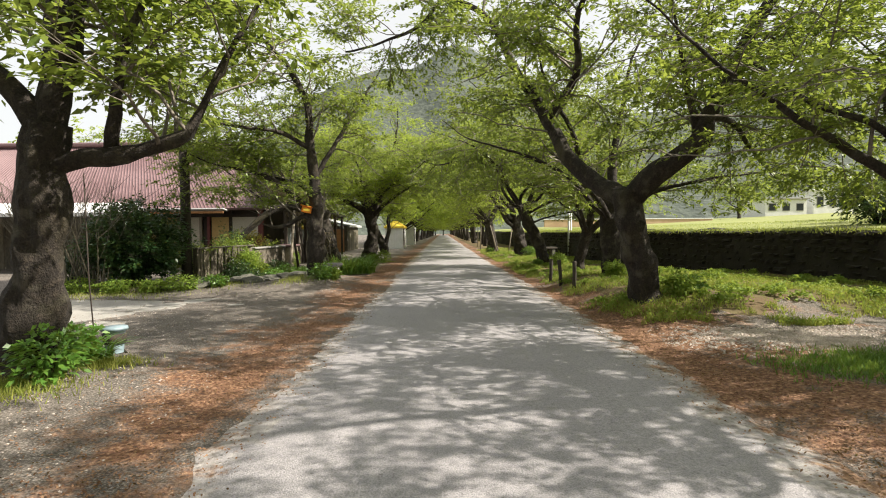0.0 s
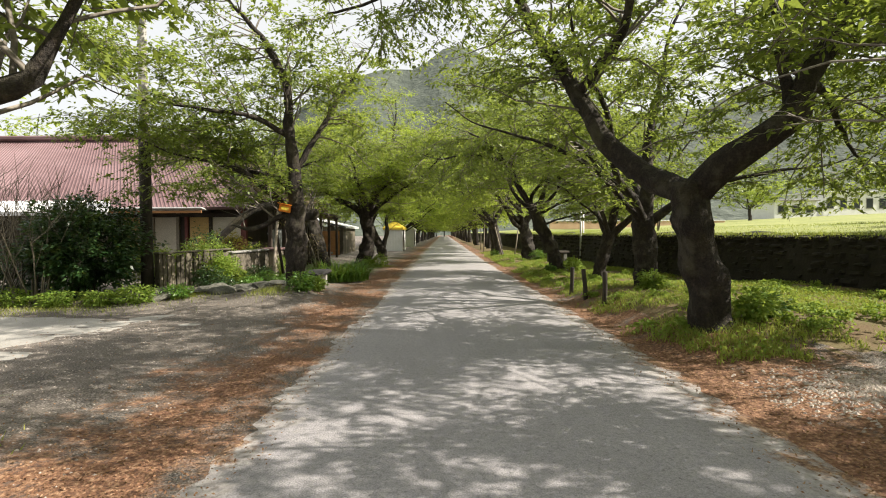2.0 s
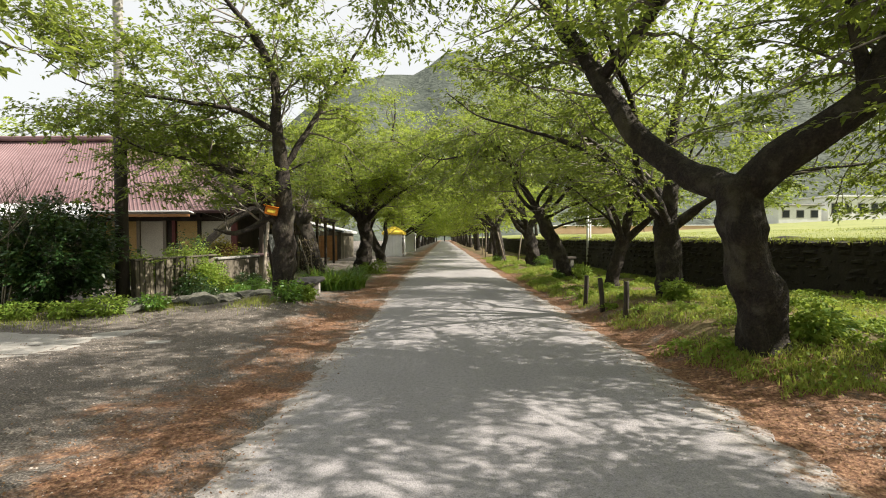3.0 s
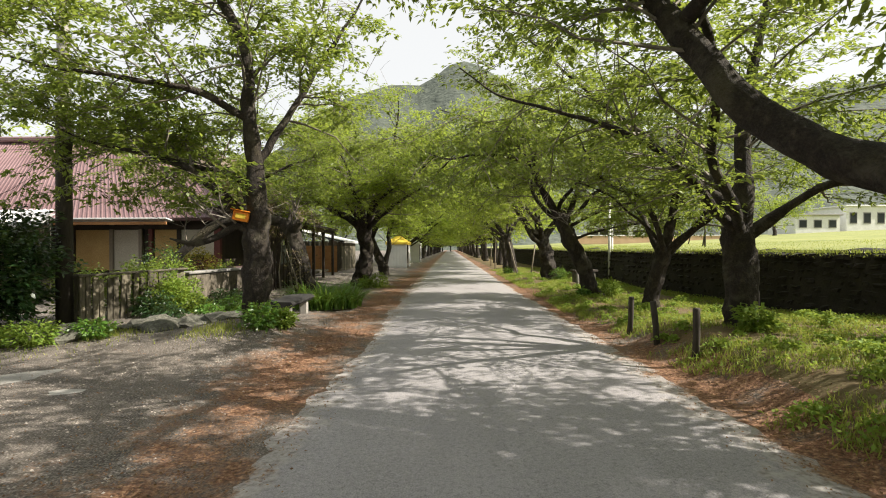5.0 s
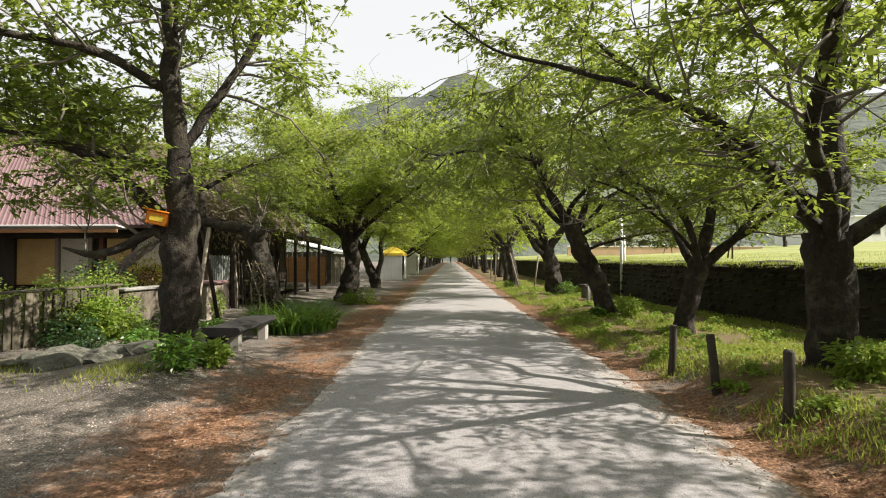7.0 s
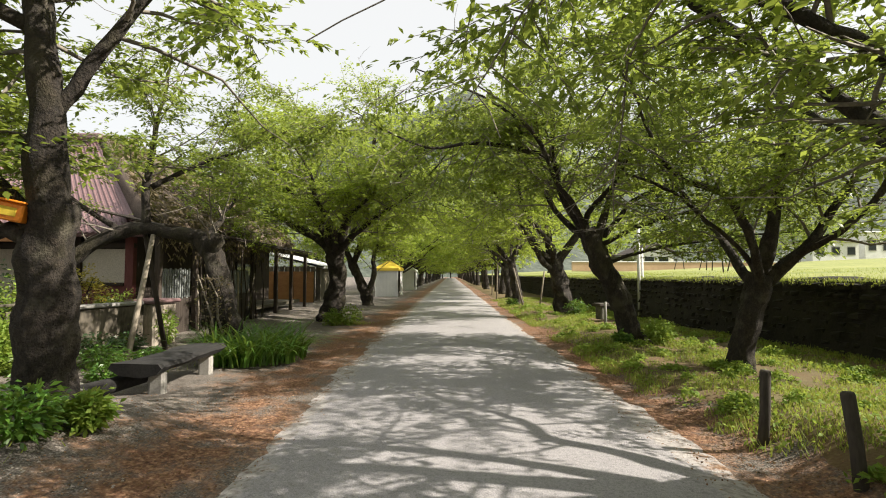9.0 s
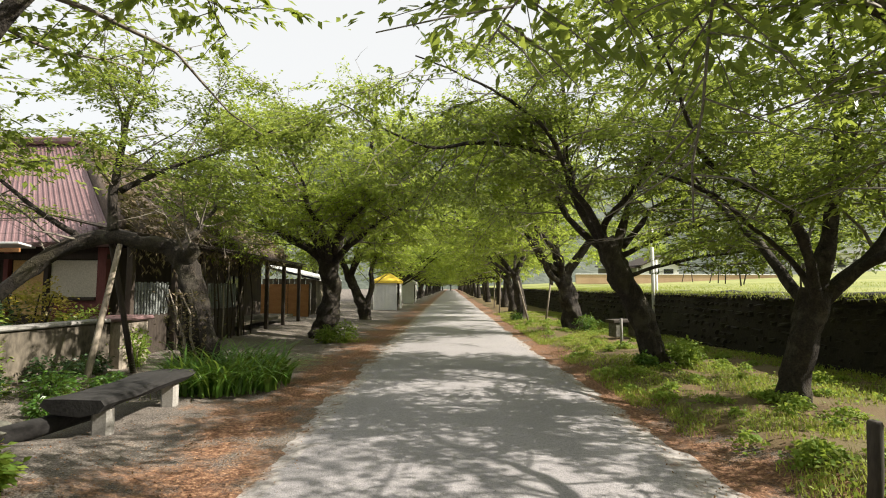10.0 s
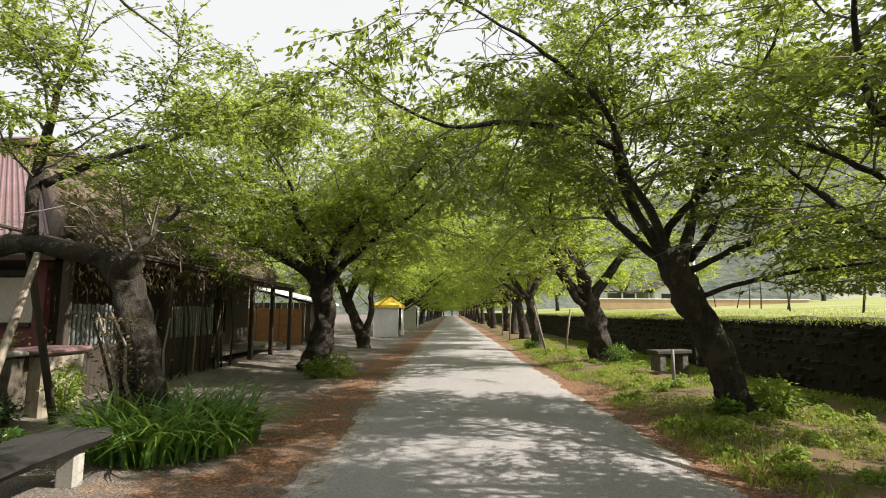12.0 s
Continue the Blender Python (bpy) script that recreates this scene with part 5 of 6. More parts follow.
def build_posts_and_poles():
    rng = random.Random(2)
    for x, y, hh in ((3.055, 14.76, 0.68), (3.12, 13.7, 0.68), (3.16, 12.5, 0.68)):
        z = height(x, y)
        o = new("wooden_post", tubes("wooden_post", [([(0, 0, -0.1), (0.01, 0, 0.3), (0.0, 0.01, hh - 0.02), (0, 0.01, hh)], [0.05, 0.047, 0.048, 0.04])], STUMP_WOOD, 12, 0.1))
        o.matrix_world = pose(x, y, z, rng.uniform(-3, 3), rng.uniform(-4, 3))
        tagged(o, "short dark round wooden post in the grass", "post", "wooden posts in the verge")
    p = thing("sign_pole", "pair of white painted poles beside the wall", "pole", (6.95, 28.6, 0.25))
    part("shaft", tubes("shaft", [([(0, 0, -0.1), (0, 0, 3.4)], [0.055, 0.055])], WHITE_PAINT, 12), p)
    part("shaft", tubes("shaft", [([(0.16, 0.1, -0.1), (0.16, 0.1, 2.35)], [0.04, 0.04])], WHITE_PAINT, 12), p)
    for x, y, lean, hh in ((3.05, 42.3, 2, 2.4), (3.6, 34.3, -14, 1.9), (4.3, 34.0, 8, 1.7), (3.3, 49, 1, 2.2), (4.55, 24.6, 0, 0.75)):
        o = new("tree_stake", tubes("tree_stake", [([(0, 0, -0.1), (0, 0, hh / 2), (0, 0, hh)], [0.04, 0.038, 0.036])], PALE_POLE if hh > 1 else POLE_GREY, 8, 0.05))
        o.matrix_world = pose(x, y, height(x, y), 0, lean, 0)
        tagged(o, "pale bare pole staking a young tree", "stake", "tree stakes")
    st = thing("stone_seat", "dark weathered slab seat on stone blocks in the grass", "seat", (5.3, 26.6, 0.28), "", 20)
    part("slab", box_mesh("slab", (1.1, 0.42, 0.1), STUMP_WOOD, pose(0, 0, 0.4), 0.02), st)
    for x in (-0.35, 0.35):
        part("block", box_mesh("block", (0.2, 0.34, 0.42), ROCK, pose(x, 0, 0.15), 0.02), st)


def build_bucket():
    b = thing("bucket", "pale blue plastic tub beside the tree foot", "bucket", (-4.22, 6.6, 0.04))
    prof = [(0.1, 0.0), (0.11, 0.15), (0.125, 0.28), (0.15, 0.29), (0.15, 0.31), (0.13, 0.31), (0.1, 0.05)]
    n = 24
    verts = [(r * math.cos(2 * math.pi * k / n), r * math.sin(2 * math.pi * k / n), z) for r, z in prof for k in range(n)]
    faces = [(j * n + k, j * n + (k + 1) % n, (j + 1) * n + (k + 1) % n, (j + 1) * n + k) for j in range(len(prof) - 1) for k in range(n)]
    part("tub", mesh_from("tub", verts, faces, BUCKET, True), b)
    part("band", tubes("band", [([(0, 0, 0.12), (0, 0, 0.25)], [0.125, 0.14])], DARK_WOOD, 24), b, "dark band round the tub")
    for k in range(3):
        a = 0.5 + 2.09 * k
        part("foot", tubes("foot", [([(0.09 * math.cos(a), 0.09 * math.sin(a), 0.03), (0.14 * math.cos(a), 0.14 * math.sin(a), -0.04)], [0.014, 0.012])], DARK_WOOD, 6), b)
    part("lid", tubes("lid", [([(0, 0, 0.3), (0, 0, 0.335)], [0.16, 0.15])], BUCKET, 24), b, "pale blue lid")
    o = new("thin_rod", tubes("thin_rod", [([(-4.36, 6.45, 0.0), (-4.39, 6.4, 1.0), (-4.38, 6.35, 2.3)], [0.008, 0.008, 0.007])], DARK_WOOD, 6))
    tagged(o, "thin dark metal rod standing by the tub", "rod")


def far_buildings():
    """White buildings beyond the field."""
    def block(label, at, w, d, hgt, rz, floors, cols, roof):
        h = thing("white_building", label, "building", at, "far white buildings", rz)
        part("wall", box_mesh("wall", (w, d, hgt), WHITE_PAINT, pose(0, 0, hgt / 2), 0.03), h)
        part("roof", box_mesh("roof", (w + 0.8, d + 0.8, 0.25), roof, pose(0, 0, hgt + 0.12), 0.05), h)
        for f in range(floors):
            for c in range(cols):
                x = -w / 2 + w * (c + 0.5) / cols
                z = hgt * (f + 0.55) / floors
                wd = part("window", box_mesh("window", (w / cols * 0.55, 0.08, hgt / floors * 0.45), POLE_GREY, pose(x, -d / 2 - 0.01, z), 0.01), h)
                part("pane", box_mesh("pane", (w / cols * 0.47, 0.04, hgt / floors * 0.37), GLASS, pose(x, -d / 2 - 0.05, z), 0.0), wd)
    block("low white annex with a flat grey roof", (63, 99, 3.8), 8, 7, 3.2, 4, 1, 3, POLE_GREY)
    block("white building with dark windows and a pale roof", (77, 104, 4.2), 13, 9, 4.6, 4, 1, 5, WHITE_ROOF)
    block("long white building with a pale flat roof", (96, 106, 4.8), 19, 9, 4.2, 4, 1, 7, WHITE_ROOF)
    c = thing("field_house", "small white gabled house with dark roof beyond the field", "house", (22.5, 72, 2.0), "", 6)
    part("wall", box_mesh("wall", (4.2, 5, 2.1), WHITE_PAINT, pose(1.0, 0, 1.0), 0.02), c)
    bm = bmesh.new()
    lo = [bm.verts.new(p) for p in ((-1.15, -2.5, 2.05), (3.15, -2.5, 2.05), (1.0, -2.5, 3.0))]
    hi = [bm.verts.new((v.co.x, 2.5, v.co.z)) for v in lo]
    bm.faces.new(lo)
    bm.faces.new(list(reversed(hi)))
    for k in range(3):
        bm.faces.new((lo[k], hi[k], hi[(k + 1) % 3], lo[(k + 1) % 3]))
    part("gable", bm_mesh("gable", bm, WHITE_PAINT), c, "white gable end")
    for sx in (-1, 1):
        part("roof", box_mesh("roof", (2.75, 5.9, 0.14), DARK_WOOD, pose(1.0 + sx * 1.22, 0, 2.62, 0, sx * 23.5), 0.02), c, "dark grey roof slope")
    part("side_roof", box_mesh("side_roof", (3.6, 4.6, 0.14), DARK_WOOD, pose(-2.9, 0.2, 2.0, 3, 0), 0.02), c, "dark lean-to roof")
    part("side_wall", box_mesh("side_wall", (3.3, 0.12, 1.9), POLE_GREY, pose(-2.9, 1.8, 0.95), 0.01), c)
    for x in (-4.4, -2.9, -1.4):
        part("post", box_mesh("post", (0.14, 0.14, 1.95), WHITE_PAINT, pose(x, -1.8, 0.95), 0.01), c)
    for x in (0.2, 1.9):
        part("window", box_mesh("window", (1.1, 0.06, 0.9), GLASS, pose(x, -2.53, 1.25), 0.01), c)
    w = thing("field_wall", "low peach-coloured boundary wall with pale coping", "wall", (20.5, 57, 1.95), "", 4)
    part("wall_body", box_mesh("wall_body", (19, 0.2, 0.8), PEACH, pose(0, 0, 0.4), 0.02), w)
    part("coping", box_mesh("coping", (19.1, 0.3, 0.08), WHITE_PAINT, pose(0, 0, 0.84), 0.02), w)
    rng = random.Random(6)
    for k in range(9):
        x, y = 9.0 + 1.1 * k + rng.uniform(-0.4, 0.4), 24 + 3.2 * k + rng.uniform(-1, 1)
        o = new("field_stake", tubes("field_stake", [([(0, 0, -0.2), (0.02, 0, 0.6), (0, 0, 1.25)], [0.03, 0.028, 0.026])], STUMP_WOOD, 6))
        o.matrix_world = pose(x, y, field_z(x, y), 0, rng.uniform(-22, 22))
        tagged(o, "dark slanting stake standing in the field", "stake", "field stakes")


build_garden_edge()
build_bench()
build_posts_and_poles()
build_bucket()
far_buildings()


# ---- shrubs, plants, grass, litter ----
def bush(name, label, at, size, seed, n, leaf, mat, category="shrub", group="", stems=7):
    rng = np.random.default_rng(seed)
    ob = thing(name, label, category, at, group)
    c = rng.normal(0, 1, (n, 3))
    c /= np.linalg.norm(c, axis=1)[:, None]
    r = rng.uniform(0.35, 1.0, (n, 1)) ** 0.45
    lump = np.array([0.72 + 0.55 * noise.noise(Vector(v) * 2.3 + Vector((seed, 0, 0))) + 0.25 * noise.noise(Vector(v) * 6.0) for v in c])[:, None]
    pos = c * r * lump * np.array(size) * 1.15
    pos[:, 2] += size[2] * 0.95
    pos = pos[pos[:, 2] > 0.03]
    d = pos - np.array([0, 0, size[2] * 0.6])
    d /= np.linalg.norm(d, axis=1)[:, None] + 1e-6
    part("foliage", quads_mesh("foliage", leaf_quads(pos, d, rng, leaf, leaf * 0.5, 0.45), mat), ob)
    strands = []
    for k in range(stems):
        a = 2 * math.pi * k / stems + rng.uniform(-0.3, 0.3)
        e = np.array([math.cos(a) * size[0] * 0.6, math.sin(a) * size[1] * 0.6, size[2] * 1.5])
        strands.append(([(0.1 * e[0], 0.1 * e[1], -0.05), tuple(e * np.array([0.45, 0.45, 0.5])), tuple(e)], [0.03, 0.02, 0.008]))
    part("stem", tubes("stem", strands, BARK if size[2] > 0.6 else mat, 6, 0.1), ob)
    return ob


def strap_plant(label, at, rx, ry, n, length, seed):
    """A clump of arching strap leaves."""
    rng = np.random.default_rng(seed)
    clumps = [[] for _ in range(7)]
    for k in range(n):
        a, q = rng.uniform(0, 2 * math.pi), math.sqrt(rng.random())
        x, y = math.cos(a) * q * rx, math.sin(a) * q * ry
        dr = rng.uniform(0, 2 * math.pi)
        d = Vector((math.cos(dr), math.sin(dr), 0)) * 0.8 + Vector((math.cos(a), math.sin(a), 0)) * 0.6 * q
        d.normalize()
        s = d.cross(Vector((0, 0, 1)))
        L, w = length * rng.uniform(0.6, 1.2), rng.uniform(0.014, 0.027)
        bend = rng.uniform(0.6, 1.25)
        p0 = Vector((x, y, 0))
        prev = None
        for i in range(6):
            t = i / 5
            p = p0 + d * (L * bend * 0.7 * t * t + 0.1 * t) + Vector((0, 0, L * (t * 1.05 - bend * 0.66 * t * t)))
            ww = w * (1 - t) ** 0.6 if i else w * 0.8
            cur = (p - s * ww, p + s * ww)
            if prev:
                clumps[k % 7 if q > 0.3 else 0] += [prev[0], prev[1], cur[1], cur[0]]
            prev = cur
    ob = thing("strap_leaf_plant", label, "plant", at)
    for quads in clumps:
        part("leaf_clump", quads_mesh("leaf_clump", [tuple(v) for v in quads], BLADE), ob, "", "stuff")
    return ob


def bare_shrub(at, hgt, seed):
    rng = random.Random(seed)
    ob = thing("bare_shrub", "leafless grey-brown shrub with many thin stems", "shrub", at)
    strands = []
    for k in range(26):
        a, sp = rng.uniform(0, 2 * math.pi), rng.uniform(0.2, 1.0)
        p = Vector((0.25 * math.cos(a), 0.25 * math.sin(a), -0.05))
        d = Vector((math.cos(a) * sp * 0.5, math.sin(a) * sp * 0.5, 1))
        pts = [p.copy()]
        for i in range(6):
            p = p + d * hgt / 6 * rng.uniform(0.7, 1.05)
            d += Vector((rng.uniform(-0.15, 0.15), rng.uniform(-0.15, 0.15), 0))
            pts.append(p.copy())
            if i > 1:
                for _ in range(2):
                    b = d.normalized() + Vector((rng.uniform(-1, 1), rng.uniform(-1, 1), 0.1))
                    strands.append(([p, p + b * 0.25, p + b * 0.5 + Vector((0, 0, 0.1))], [0.007, 0.005, 0.003]))
        strands.append((pts, [0.02, 0.018, 0.015, 0.012, 0.01, 0.007, 0.004]))
    part("stem", tubes("stem", strands, OLD_WOOD, 4, 0, 0, False), ob)


def blades(name, label, spots, seed, h0, h1, wid, mat, group=""):
    """Grass: three-cornered blades standing on spots (x, y, z)."""
    rng = np.random.default_rng(seed)
    p = np.array(spots)
    n = len(p)
    a = rng.uniform(0, 2 * math.pi, n)
    h = rng.uniform(h0, h1, n)
    lean = rng.uniform(0.1, 0.8, n)
    b = rng.uniform(0, 2 * math.pi, n)
    s = np.stack([np.cos(a), np.sin(a), np.zeros(n)], 1) * (wid * rng.uniform(0.6, 1.3, n))[:, None]
    tip = p + np.stack([np.cos(b) * lean * h, np.sin(b) * lean * h, h], 1)
    tri = np.stack([p - s, p + s, tip], 1)
    ob = new(name, quads_mesh(name, tri, mat, 3))
    return tagged(ob, label, "grass", group, "stuff")


def build_plants():
    bush("dark_shrub", "dense dark green round evergreen shrub", (-8.6, 14.5, 0.05), (1.4, 1.2, 1.3), 3, 17000, 0.115, SHRUB)
    bush("dark_shrub", "dark green shrub by the driveway", (-10.6, 15.0, 0.05), (1.0, 0.9, 0.6), 4, 3500, 0.1, SHRUB)
    bare_shrub((-10.3, 13.9, 0.05), 3.0, 5)
    bare_shrub((-9.4, 14.0, 0.05), 2.4, 6)
    for k, (x, y, s, m) in enumerate(((-7.0, 13.8, 0.34, YOUNG), (-7.7, 13.7, 0.3, YOUNG), (-8.6, 13.5, 0.3, YOUNG), (-9.6, 13.6, 0.32, YOUNG), (-6.3, 14.3, 0.28, BLADE), (-10.6, 13.7, 0.35, YOUNG))):
        bush("garden_weed", "bright yellow-green leafy weeds at the bed's edge", (x, y, height(x, y) - 0.02), (s * 1.5, s, s * 0.7), 30 + k, 900, 0.075, m, "weed", "weeds at the garden edge", 4)
    for k, (x, y, z, s) in enumerate(((-6.75, 16.9, 0.2, 0.5), (-6.35, 17.9, 0.1, 0.42), (-7.5, 17.6, 0.3, 0.55), (-8.0, 19.6, 0.6, 0.8), (-6.9, 20.9, 0.5, 0.55))):
        bush("garden_shrub", "leafy green garden shrub against the fence", (x, y, z * 0.3), (s * 0.9, s * 1.25, s * (0.7 if k < 2 else 1.15)), 50 + k, 1500, 0.085, SHRUB if k % 3 == 0 else LEAF, "shrub", "shrubs by the fence", 6)
    for k, (x, y, s) in enumerate(((-3.35, 14.15, 0.32), (-3.1, 14.6, 0.22), (4.25, 9.3, 0.3), (4.6, 9.6, 0.24), (4.75, 21.4, 0.4), (4.9, 21.8, 0.28), (4.9, 29.4, 0.4), (-3.1, 26.8, 0.45), (-3.6, 26.6, 0.35), (3.3, 36.2, 0.3), (-4.3, 5.95, 0.32), (-4.02, 5.25, 0.38), (3.9, 21.2, 0.2), (4.4, 13.2, 0.28))):
        bush("tree_foot_weed", "bright green leafy shoots at a tree's foot", (x, y, height(x, y) - 0.02), (s, s, s * 0.8), 70 + k, 750, 0.085, BLADE if k % 3 == 0 or k in (10, 11) else YOUNG, "weed", "shoots at tree feet", 5)
    for k, (x, y, sx, sz, m) in enumerate(((-7.3, 17.2, 0.75, 0.72, LEAF), (-7.5, 18.7, 0.8, 0.78, YOUNG), (-7.9, 16.3, 0.6, 0.66, LEAF), (-6.6, 17.5, 0.32, 0.52, YOUNG))):
        bush("hedge_bush", "loose bright green bush growing over the fence", (x, y, 0.05), (sx, 0.75 if k < 3 else 0.5, sz), 160 + k, 2600, 0.08, m, "bush", "bushes over the fence", 7)
    bush("yellow_shrub", "ochre-yellow leaved shrub behind the garden wall", (-8.0, 20.9, 0.1), (1.0, 0.8, 0.95), 131, 2600, 0.09, AUTUMN, "shrub", "", 7)
    for k, (x, y, z, sy, sz) in enumerate(((-6.05, 21.25, 0.3, 0.42, 0.42), (-6.62, 18.4, 0.3, 0.5, 0.5))):
        bush("ivy", "green ivy climbing over the garden wall", (x, y, z * 0.3), (0.14, sy, sz), 140 + k, 700, 0.07, YOUNG, "ivy", "ivy on the garden wall", 4)
    for k, (x, y, sz) in enumerate(((-5.7, 18.6, 0.3), (-6.2, 19.3, 0.34), (-5.2, 19.2, 0.24), (-6.3, 18.0, 0.3), (-5.0, 17.7, 0.22), (-6.3, 20.2, 0.3), (-5.6, 17.1, 0.26), (-6.1, 16.4, 0.3))):
        bush("garden_weed", "low dark green weeds under the garden wall", (x, y, height(x, y) - 0.02), (sz * 1.3, sz * 1.3, sz * 0.7), 170 + k, 650, 0.075, SHRUB if k % 2 else BLADE, "weed", "weeds under the garden wall", 4)
    strap_plant("lush green strap-leaved lily clump beside the bench", (-3.55, 19.75, 0.02), 0.95, 0.95, 900, 1.05, 5)
    strap_plant("small strap-leaved clump at the bucket", (-4.2, 6.05, 0.05), 0.25, 0.2, 90, 0.5, 6)
    for k, (x, y, s) in enumerate(((10.9, 12.9, 1.15), (13.5, 15.0, 1.4), (16, 19, 1.5), (12.2, 8.0, 1.5), (14.5, 11.5, 1.8))):
        bush("field_shrub", "green leafy shrub on the field's edge", (x, y, field_z(x, y)), (s, s, s * 0.7), 90 + k, 3800, 0.12, LEAF if k % 2 else SHRUB, "shrub", "shrubs on the field edge", 7)


def build_grass_and_litter():
    rng = random.Random(21)
    spots = []
    while len(spots) < 82000:
        y = 7.8 + (rng.random() ** 1.6) * 35
        x = rng.uniform(2.7, wall_x(y) - 0.05)
        v = noise.noise(Vector((x * 0.9, y * 0.7, 3))) + 0.6 * noise.noise(Vector((x * 2.7, y * 2.7, 3)))
        edge = sstep(2.65, 3.3, x + 0.25 * sstep(14, 20, y) + 0.3 * noise.noise(Vector((x, y * 1.7, 9)))) * sstep(7.7, 8.8, y + 0.9 * noise.noise(Vector((x * 0.9, 4.0, 0))))
        if 1.5 * v + 0.95 * edge - 0.8 > rng.uniform(-0.25, 0.35):
            spots.append((x, y, height(x, y)))
    blades("verge_grass", "short sunlit grass and weeds on the verge", spots, 1, 0.03, 0.13, 0.008, GRASS)
    # low clumps of clover-like weeds
    r = np.random.default_rng(14)
    clump = []
    for _ in range(300):
        y = 8.9 + (rng.random() ** 1.4) * 26
        x = rng.uniform(2.9, wall_x(y) - 0.6)
        if noise.noise(Vector((x * 0.8, y * 0.6, 12))) < -0.05 and rng.random() < 0.75:
            continue
        sz = rng.uniform(0.1, 0.32)
        n = int(150 * sz / 0.2)
        q = r.normal(0, 0.42, (n, 3)) * np.array([sz, sz, 0])
        h = np.maximum(0.0, 1 - (q[:, 0] ** 2 + q[:, 1] ** 2) / (sz * sz)) * rng.uniform(0.08, 0.2)
        q[:, 2] = h * r.uniform(0.4, 1.0, n) + 0.015
        clump.append(q + np.array([x, y, height(x, y)]))
    w = np.concatenate(clump)
    tagged(new("verge_clumps", quads_mesh("verge_clumps", leaf_quads(w, r.normal(0, 1, w.shape), r, 0.06, 0.036, 0.4), YOUNG)), "leafy green weed clumps in the verge", "weed", kind="stuff")
    # broad-leaved low weeds among the grass
    r = np.random.default_rng(4)
    w = np.array(spots)[r.choice(len(spots), 15000, False)] + np.array([0, 0, 0.03])
    w[:, 2] += r.uniform(0, 0.08, len(w))
    tagged(new("verge_weeds", quads_mesh("verge_weeds", leaf_quads(w, r.normal(0, 1, w.shape), r, 0.055, 0.035, 0.5), YOUNG)), "low broad-leaved weeds among the verge grass", "weed", kind="stuff")
    spots = []
    for _ in range(42000):
        y = 2 + (rng.random() ** 1.4) * 58
        dx = rng.random() ** 1.7 * 7
        x = wall_x(y) + 0.12 + dx
        spots.append((x, y, field_z(x, y) - 0.02))
    blades("field_grass", "short bright grass along the top of the wall", spots, 2, 0.03, 0.09, 0.012, HAY)
    spots = []
    for _ in range(9000):
        y = 2 + (rng.random() ** 1.3) * 45
        spots.append((wall_x(y) + rng.uniform(-0.02, 0.35), y, rng.uniform(1.42, 1.56)))
    blades("wall_top_weeds", "shaggy weeds hanging over the wall's top", spots, 3, -0.06, 0.09, 0.011, GRASS)
    # left side tufts
    spots = []
    for (cx, cy, s, n) in ((-4.3, 5.0, 0.6, 2200), (-3.9, 5.9, 0.4, 900), (-4.0, 14.0, 0.5, 700), (-8.5, 13.6, 1.8, 2400), (-6.3, 14.6, 0.8, 900), (-3.2, 27.3, 0.6, 900), (-5.4, 18.8, 0.7, 700)):
        for _ in range(n):
            x, y = rng.gauss(cx, s * 0.55), rng.gauss(cy, s * 0.4)
            if abs(x - 0.4) > 2.6:
                spots.append((x, y, height(x, y)))
    blades("grass_tufts", "tufts of green grass in the litter", spots, 5, 0.03, 0.11, 0.006, GRASS)
    spots = []
    for _ in range(7000):
        x, y = rng.gauss(5.0, 0.7), rng.gauss(5.5, 0.32)
        if x > 3.4:
            spots.append((x, y, height(x, y)))
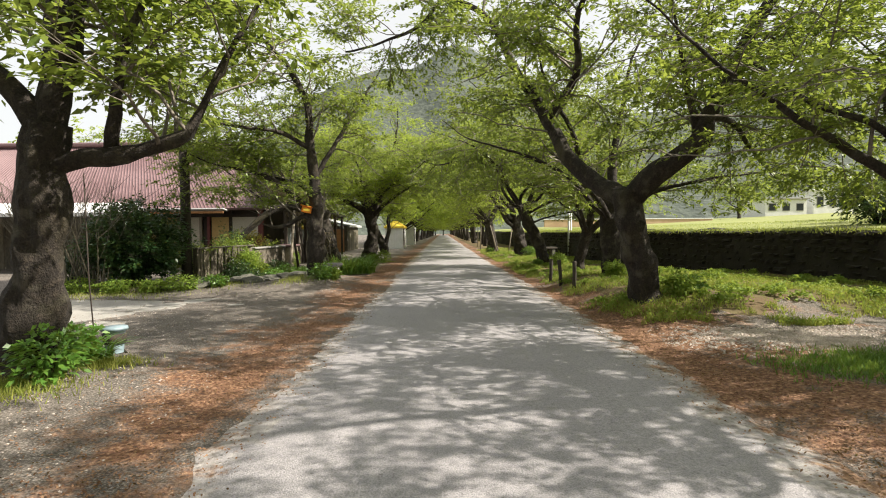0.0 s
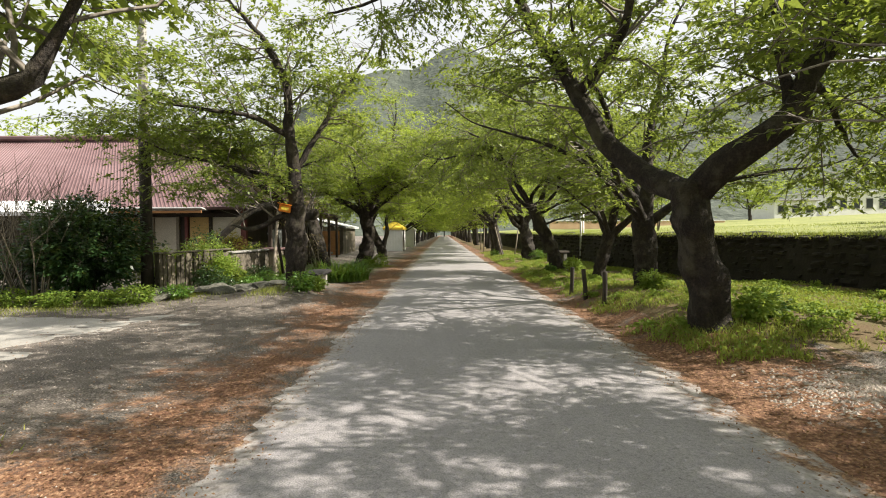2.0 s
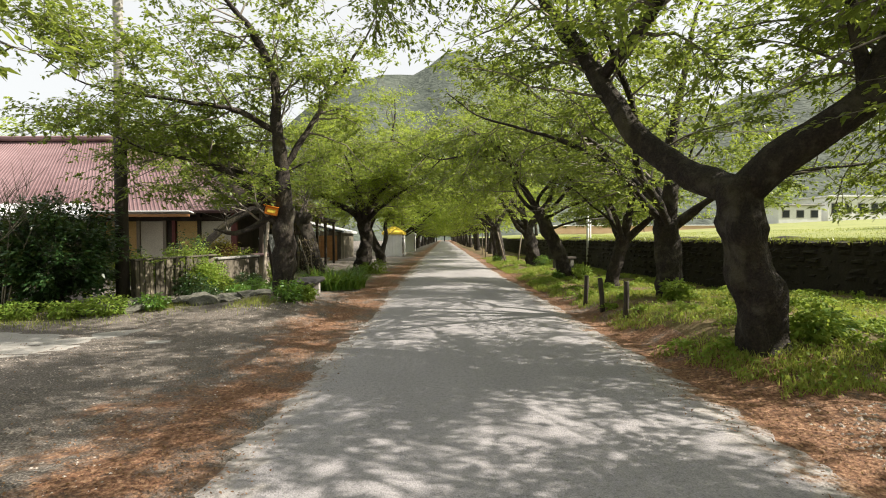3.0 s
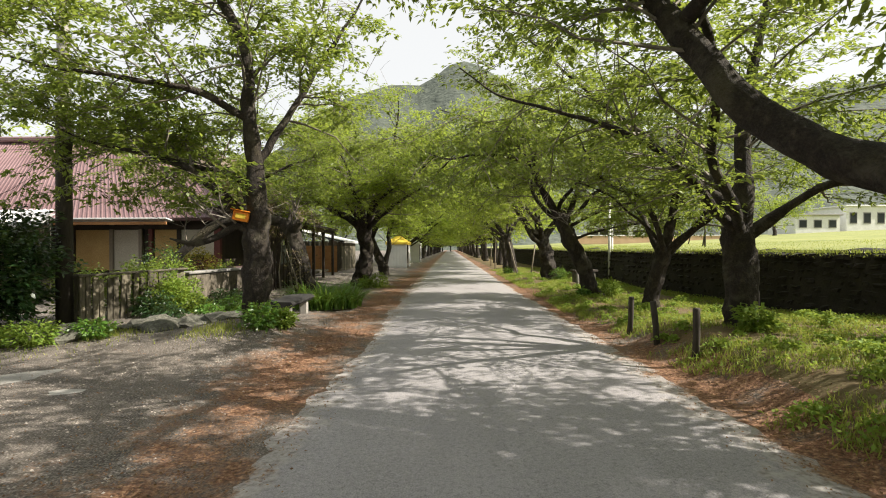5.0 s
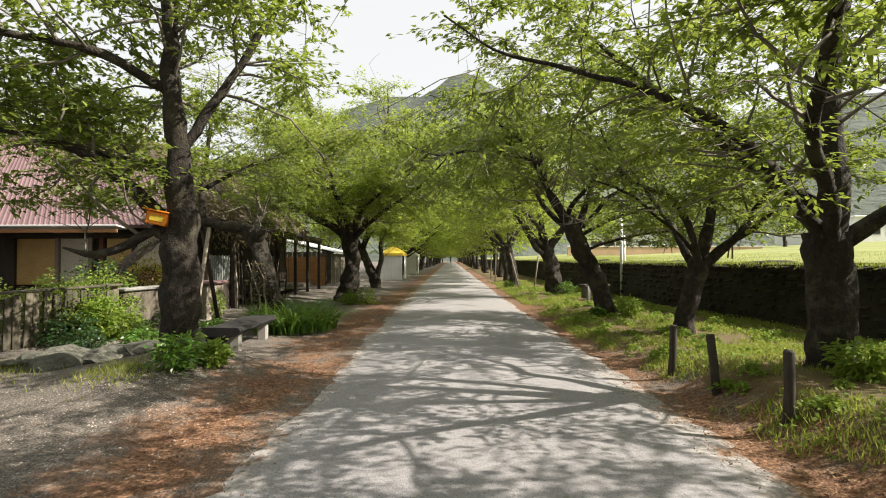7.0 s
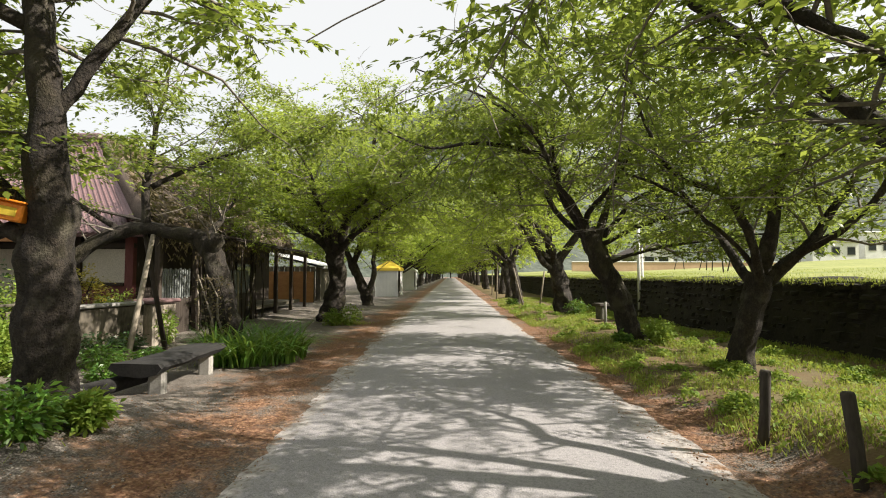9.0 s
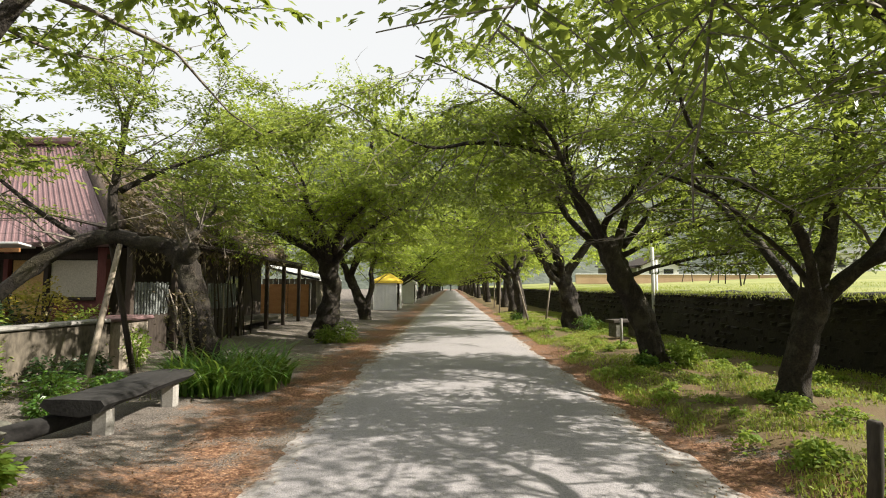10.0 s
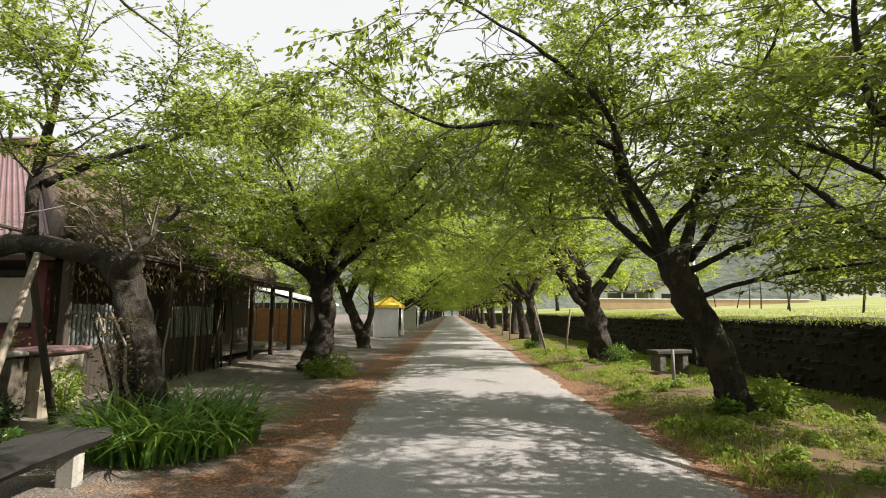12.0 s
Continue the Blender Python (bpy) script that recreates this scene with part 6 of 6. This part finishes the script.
    # darker leaf colour than the other grass stands in for tree shade here
    blades("shade_grass", "low grass patch in the litter, coloured dark for its shade", spots, 6, 0.03, 0.09, 0.008, BLADE)
    # fallen leaf bits drift along both road edges
    n = 60000
    r = np.random.default_rng(8)
    y = 1.5 + r.random(n) ** 1.4 * 34
    side = r.random(n) < 0.5
    off = np.abs(r.normal(0, 0.75, n)) - 0.75 * r.random(n) ** 1.6
    x = np.where(side, -1.95 - off, 2.75 + off)
    far = r.random(n) < 0.2
    x = np.where(far, np.where(r.random(n) < 0.5, r.uniform(-7, -2, n), r.uniform(2.8, 6.5, n)), x)
    z = np.array([max(height(a, b), 0.05 if -1.9 < a < 2.7 else -1) for a, b in zip(x, y)]) + 0.012
    pos = np.stack([x, y, z], 1)
    d = r.normal(0, 1, (n, 3))
    d[:, 2] = 0.1
    tagged(new("leaf_litter", quads_mesh("leaf_litter", leaf_quads(pos, d, r, 0.024, 0.015, 0.7), LITTER)), "rust-red fallen leaves and bud scales along the lane", "leaf litter", kind="stuff")
    # loose gravel
    verts, faces = [], []
    for k in range(8400):
        if k < 5200:
            x, y = rng.gauss(4.8, 0.8), rng.gauss(7.0, 0.4)
        else:
            x, y = -2.3 - rng.random() ** 0.9 * 4.0, rng.uniform(3, 14)
        if -2.1 < x < 2.95:
            continue
        s = rng.uniform(0.012, 0.03) if k < 5200 else rng.uniform(0.006, 0.017)
        c = Vector((x, y, height(x, y) + s * 0.3))
        b = len(verts)
        a0 = rng.uniform(0, 6.28)
        for i in range(4):
            a = a0 + i * 1.57 + rng.uniform(-0.3, 0.3)
            verts.append(c + Vector((math.cos(a) * s * rng.uniform(0.8, 1.4), math.sin(a) * s, -s * 0.4)))
        verts.append(c + Vector((rng.uniform(-0.3, 0.3) * s, rng.uniform(-0.3, 0.3) * s, s * 0.3)))
        faces += [(b, b + 1, b + 4), (b + 1, b + 2, b + 4), (b + 2, b + 3, b + 4), (b + 3, b, b + 4)]
    tagged(new("gravel", mesh_from("gravel", verts, faces, PEBBLE)), "scattered pale pebbles on the soil beside the lane", "gravel", kind="stuff")


build_plants()
build_grass_and_litter()
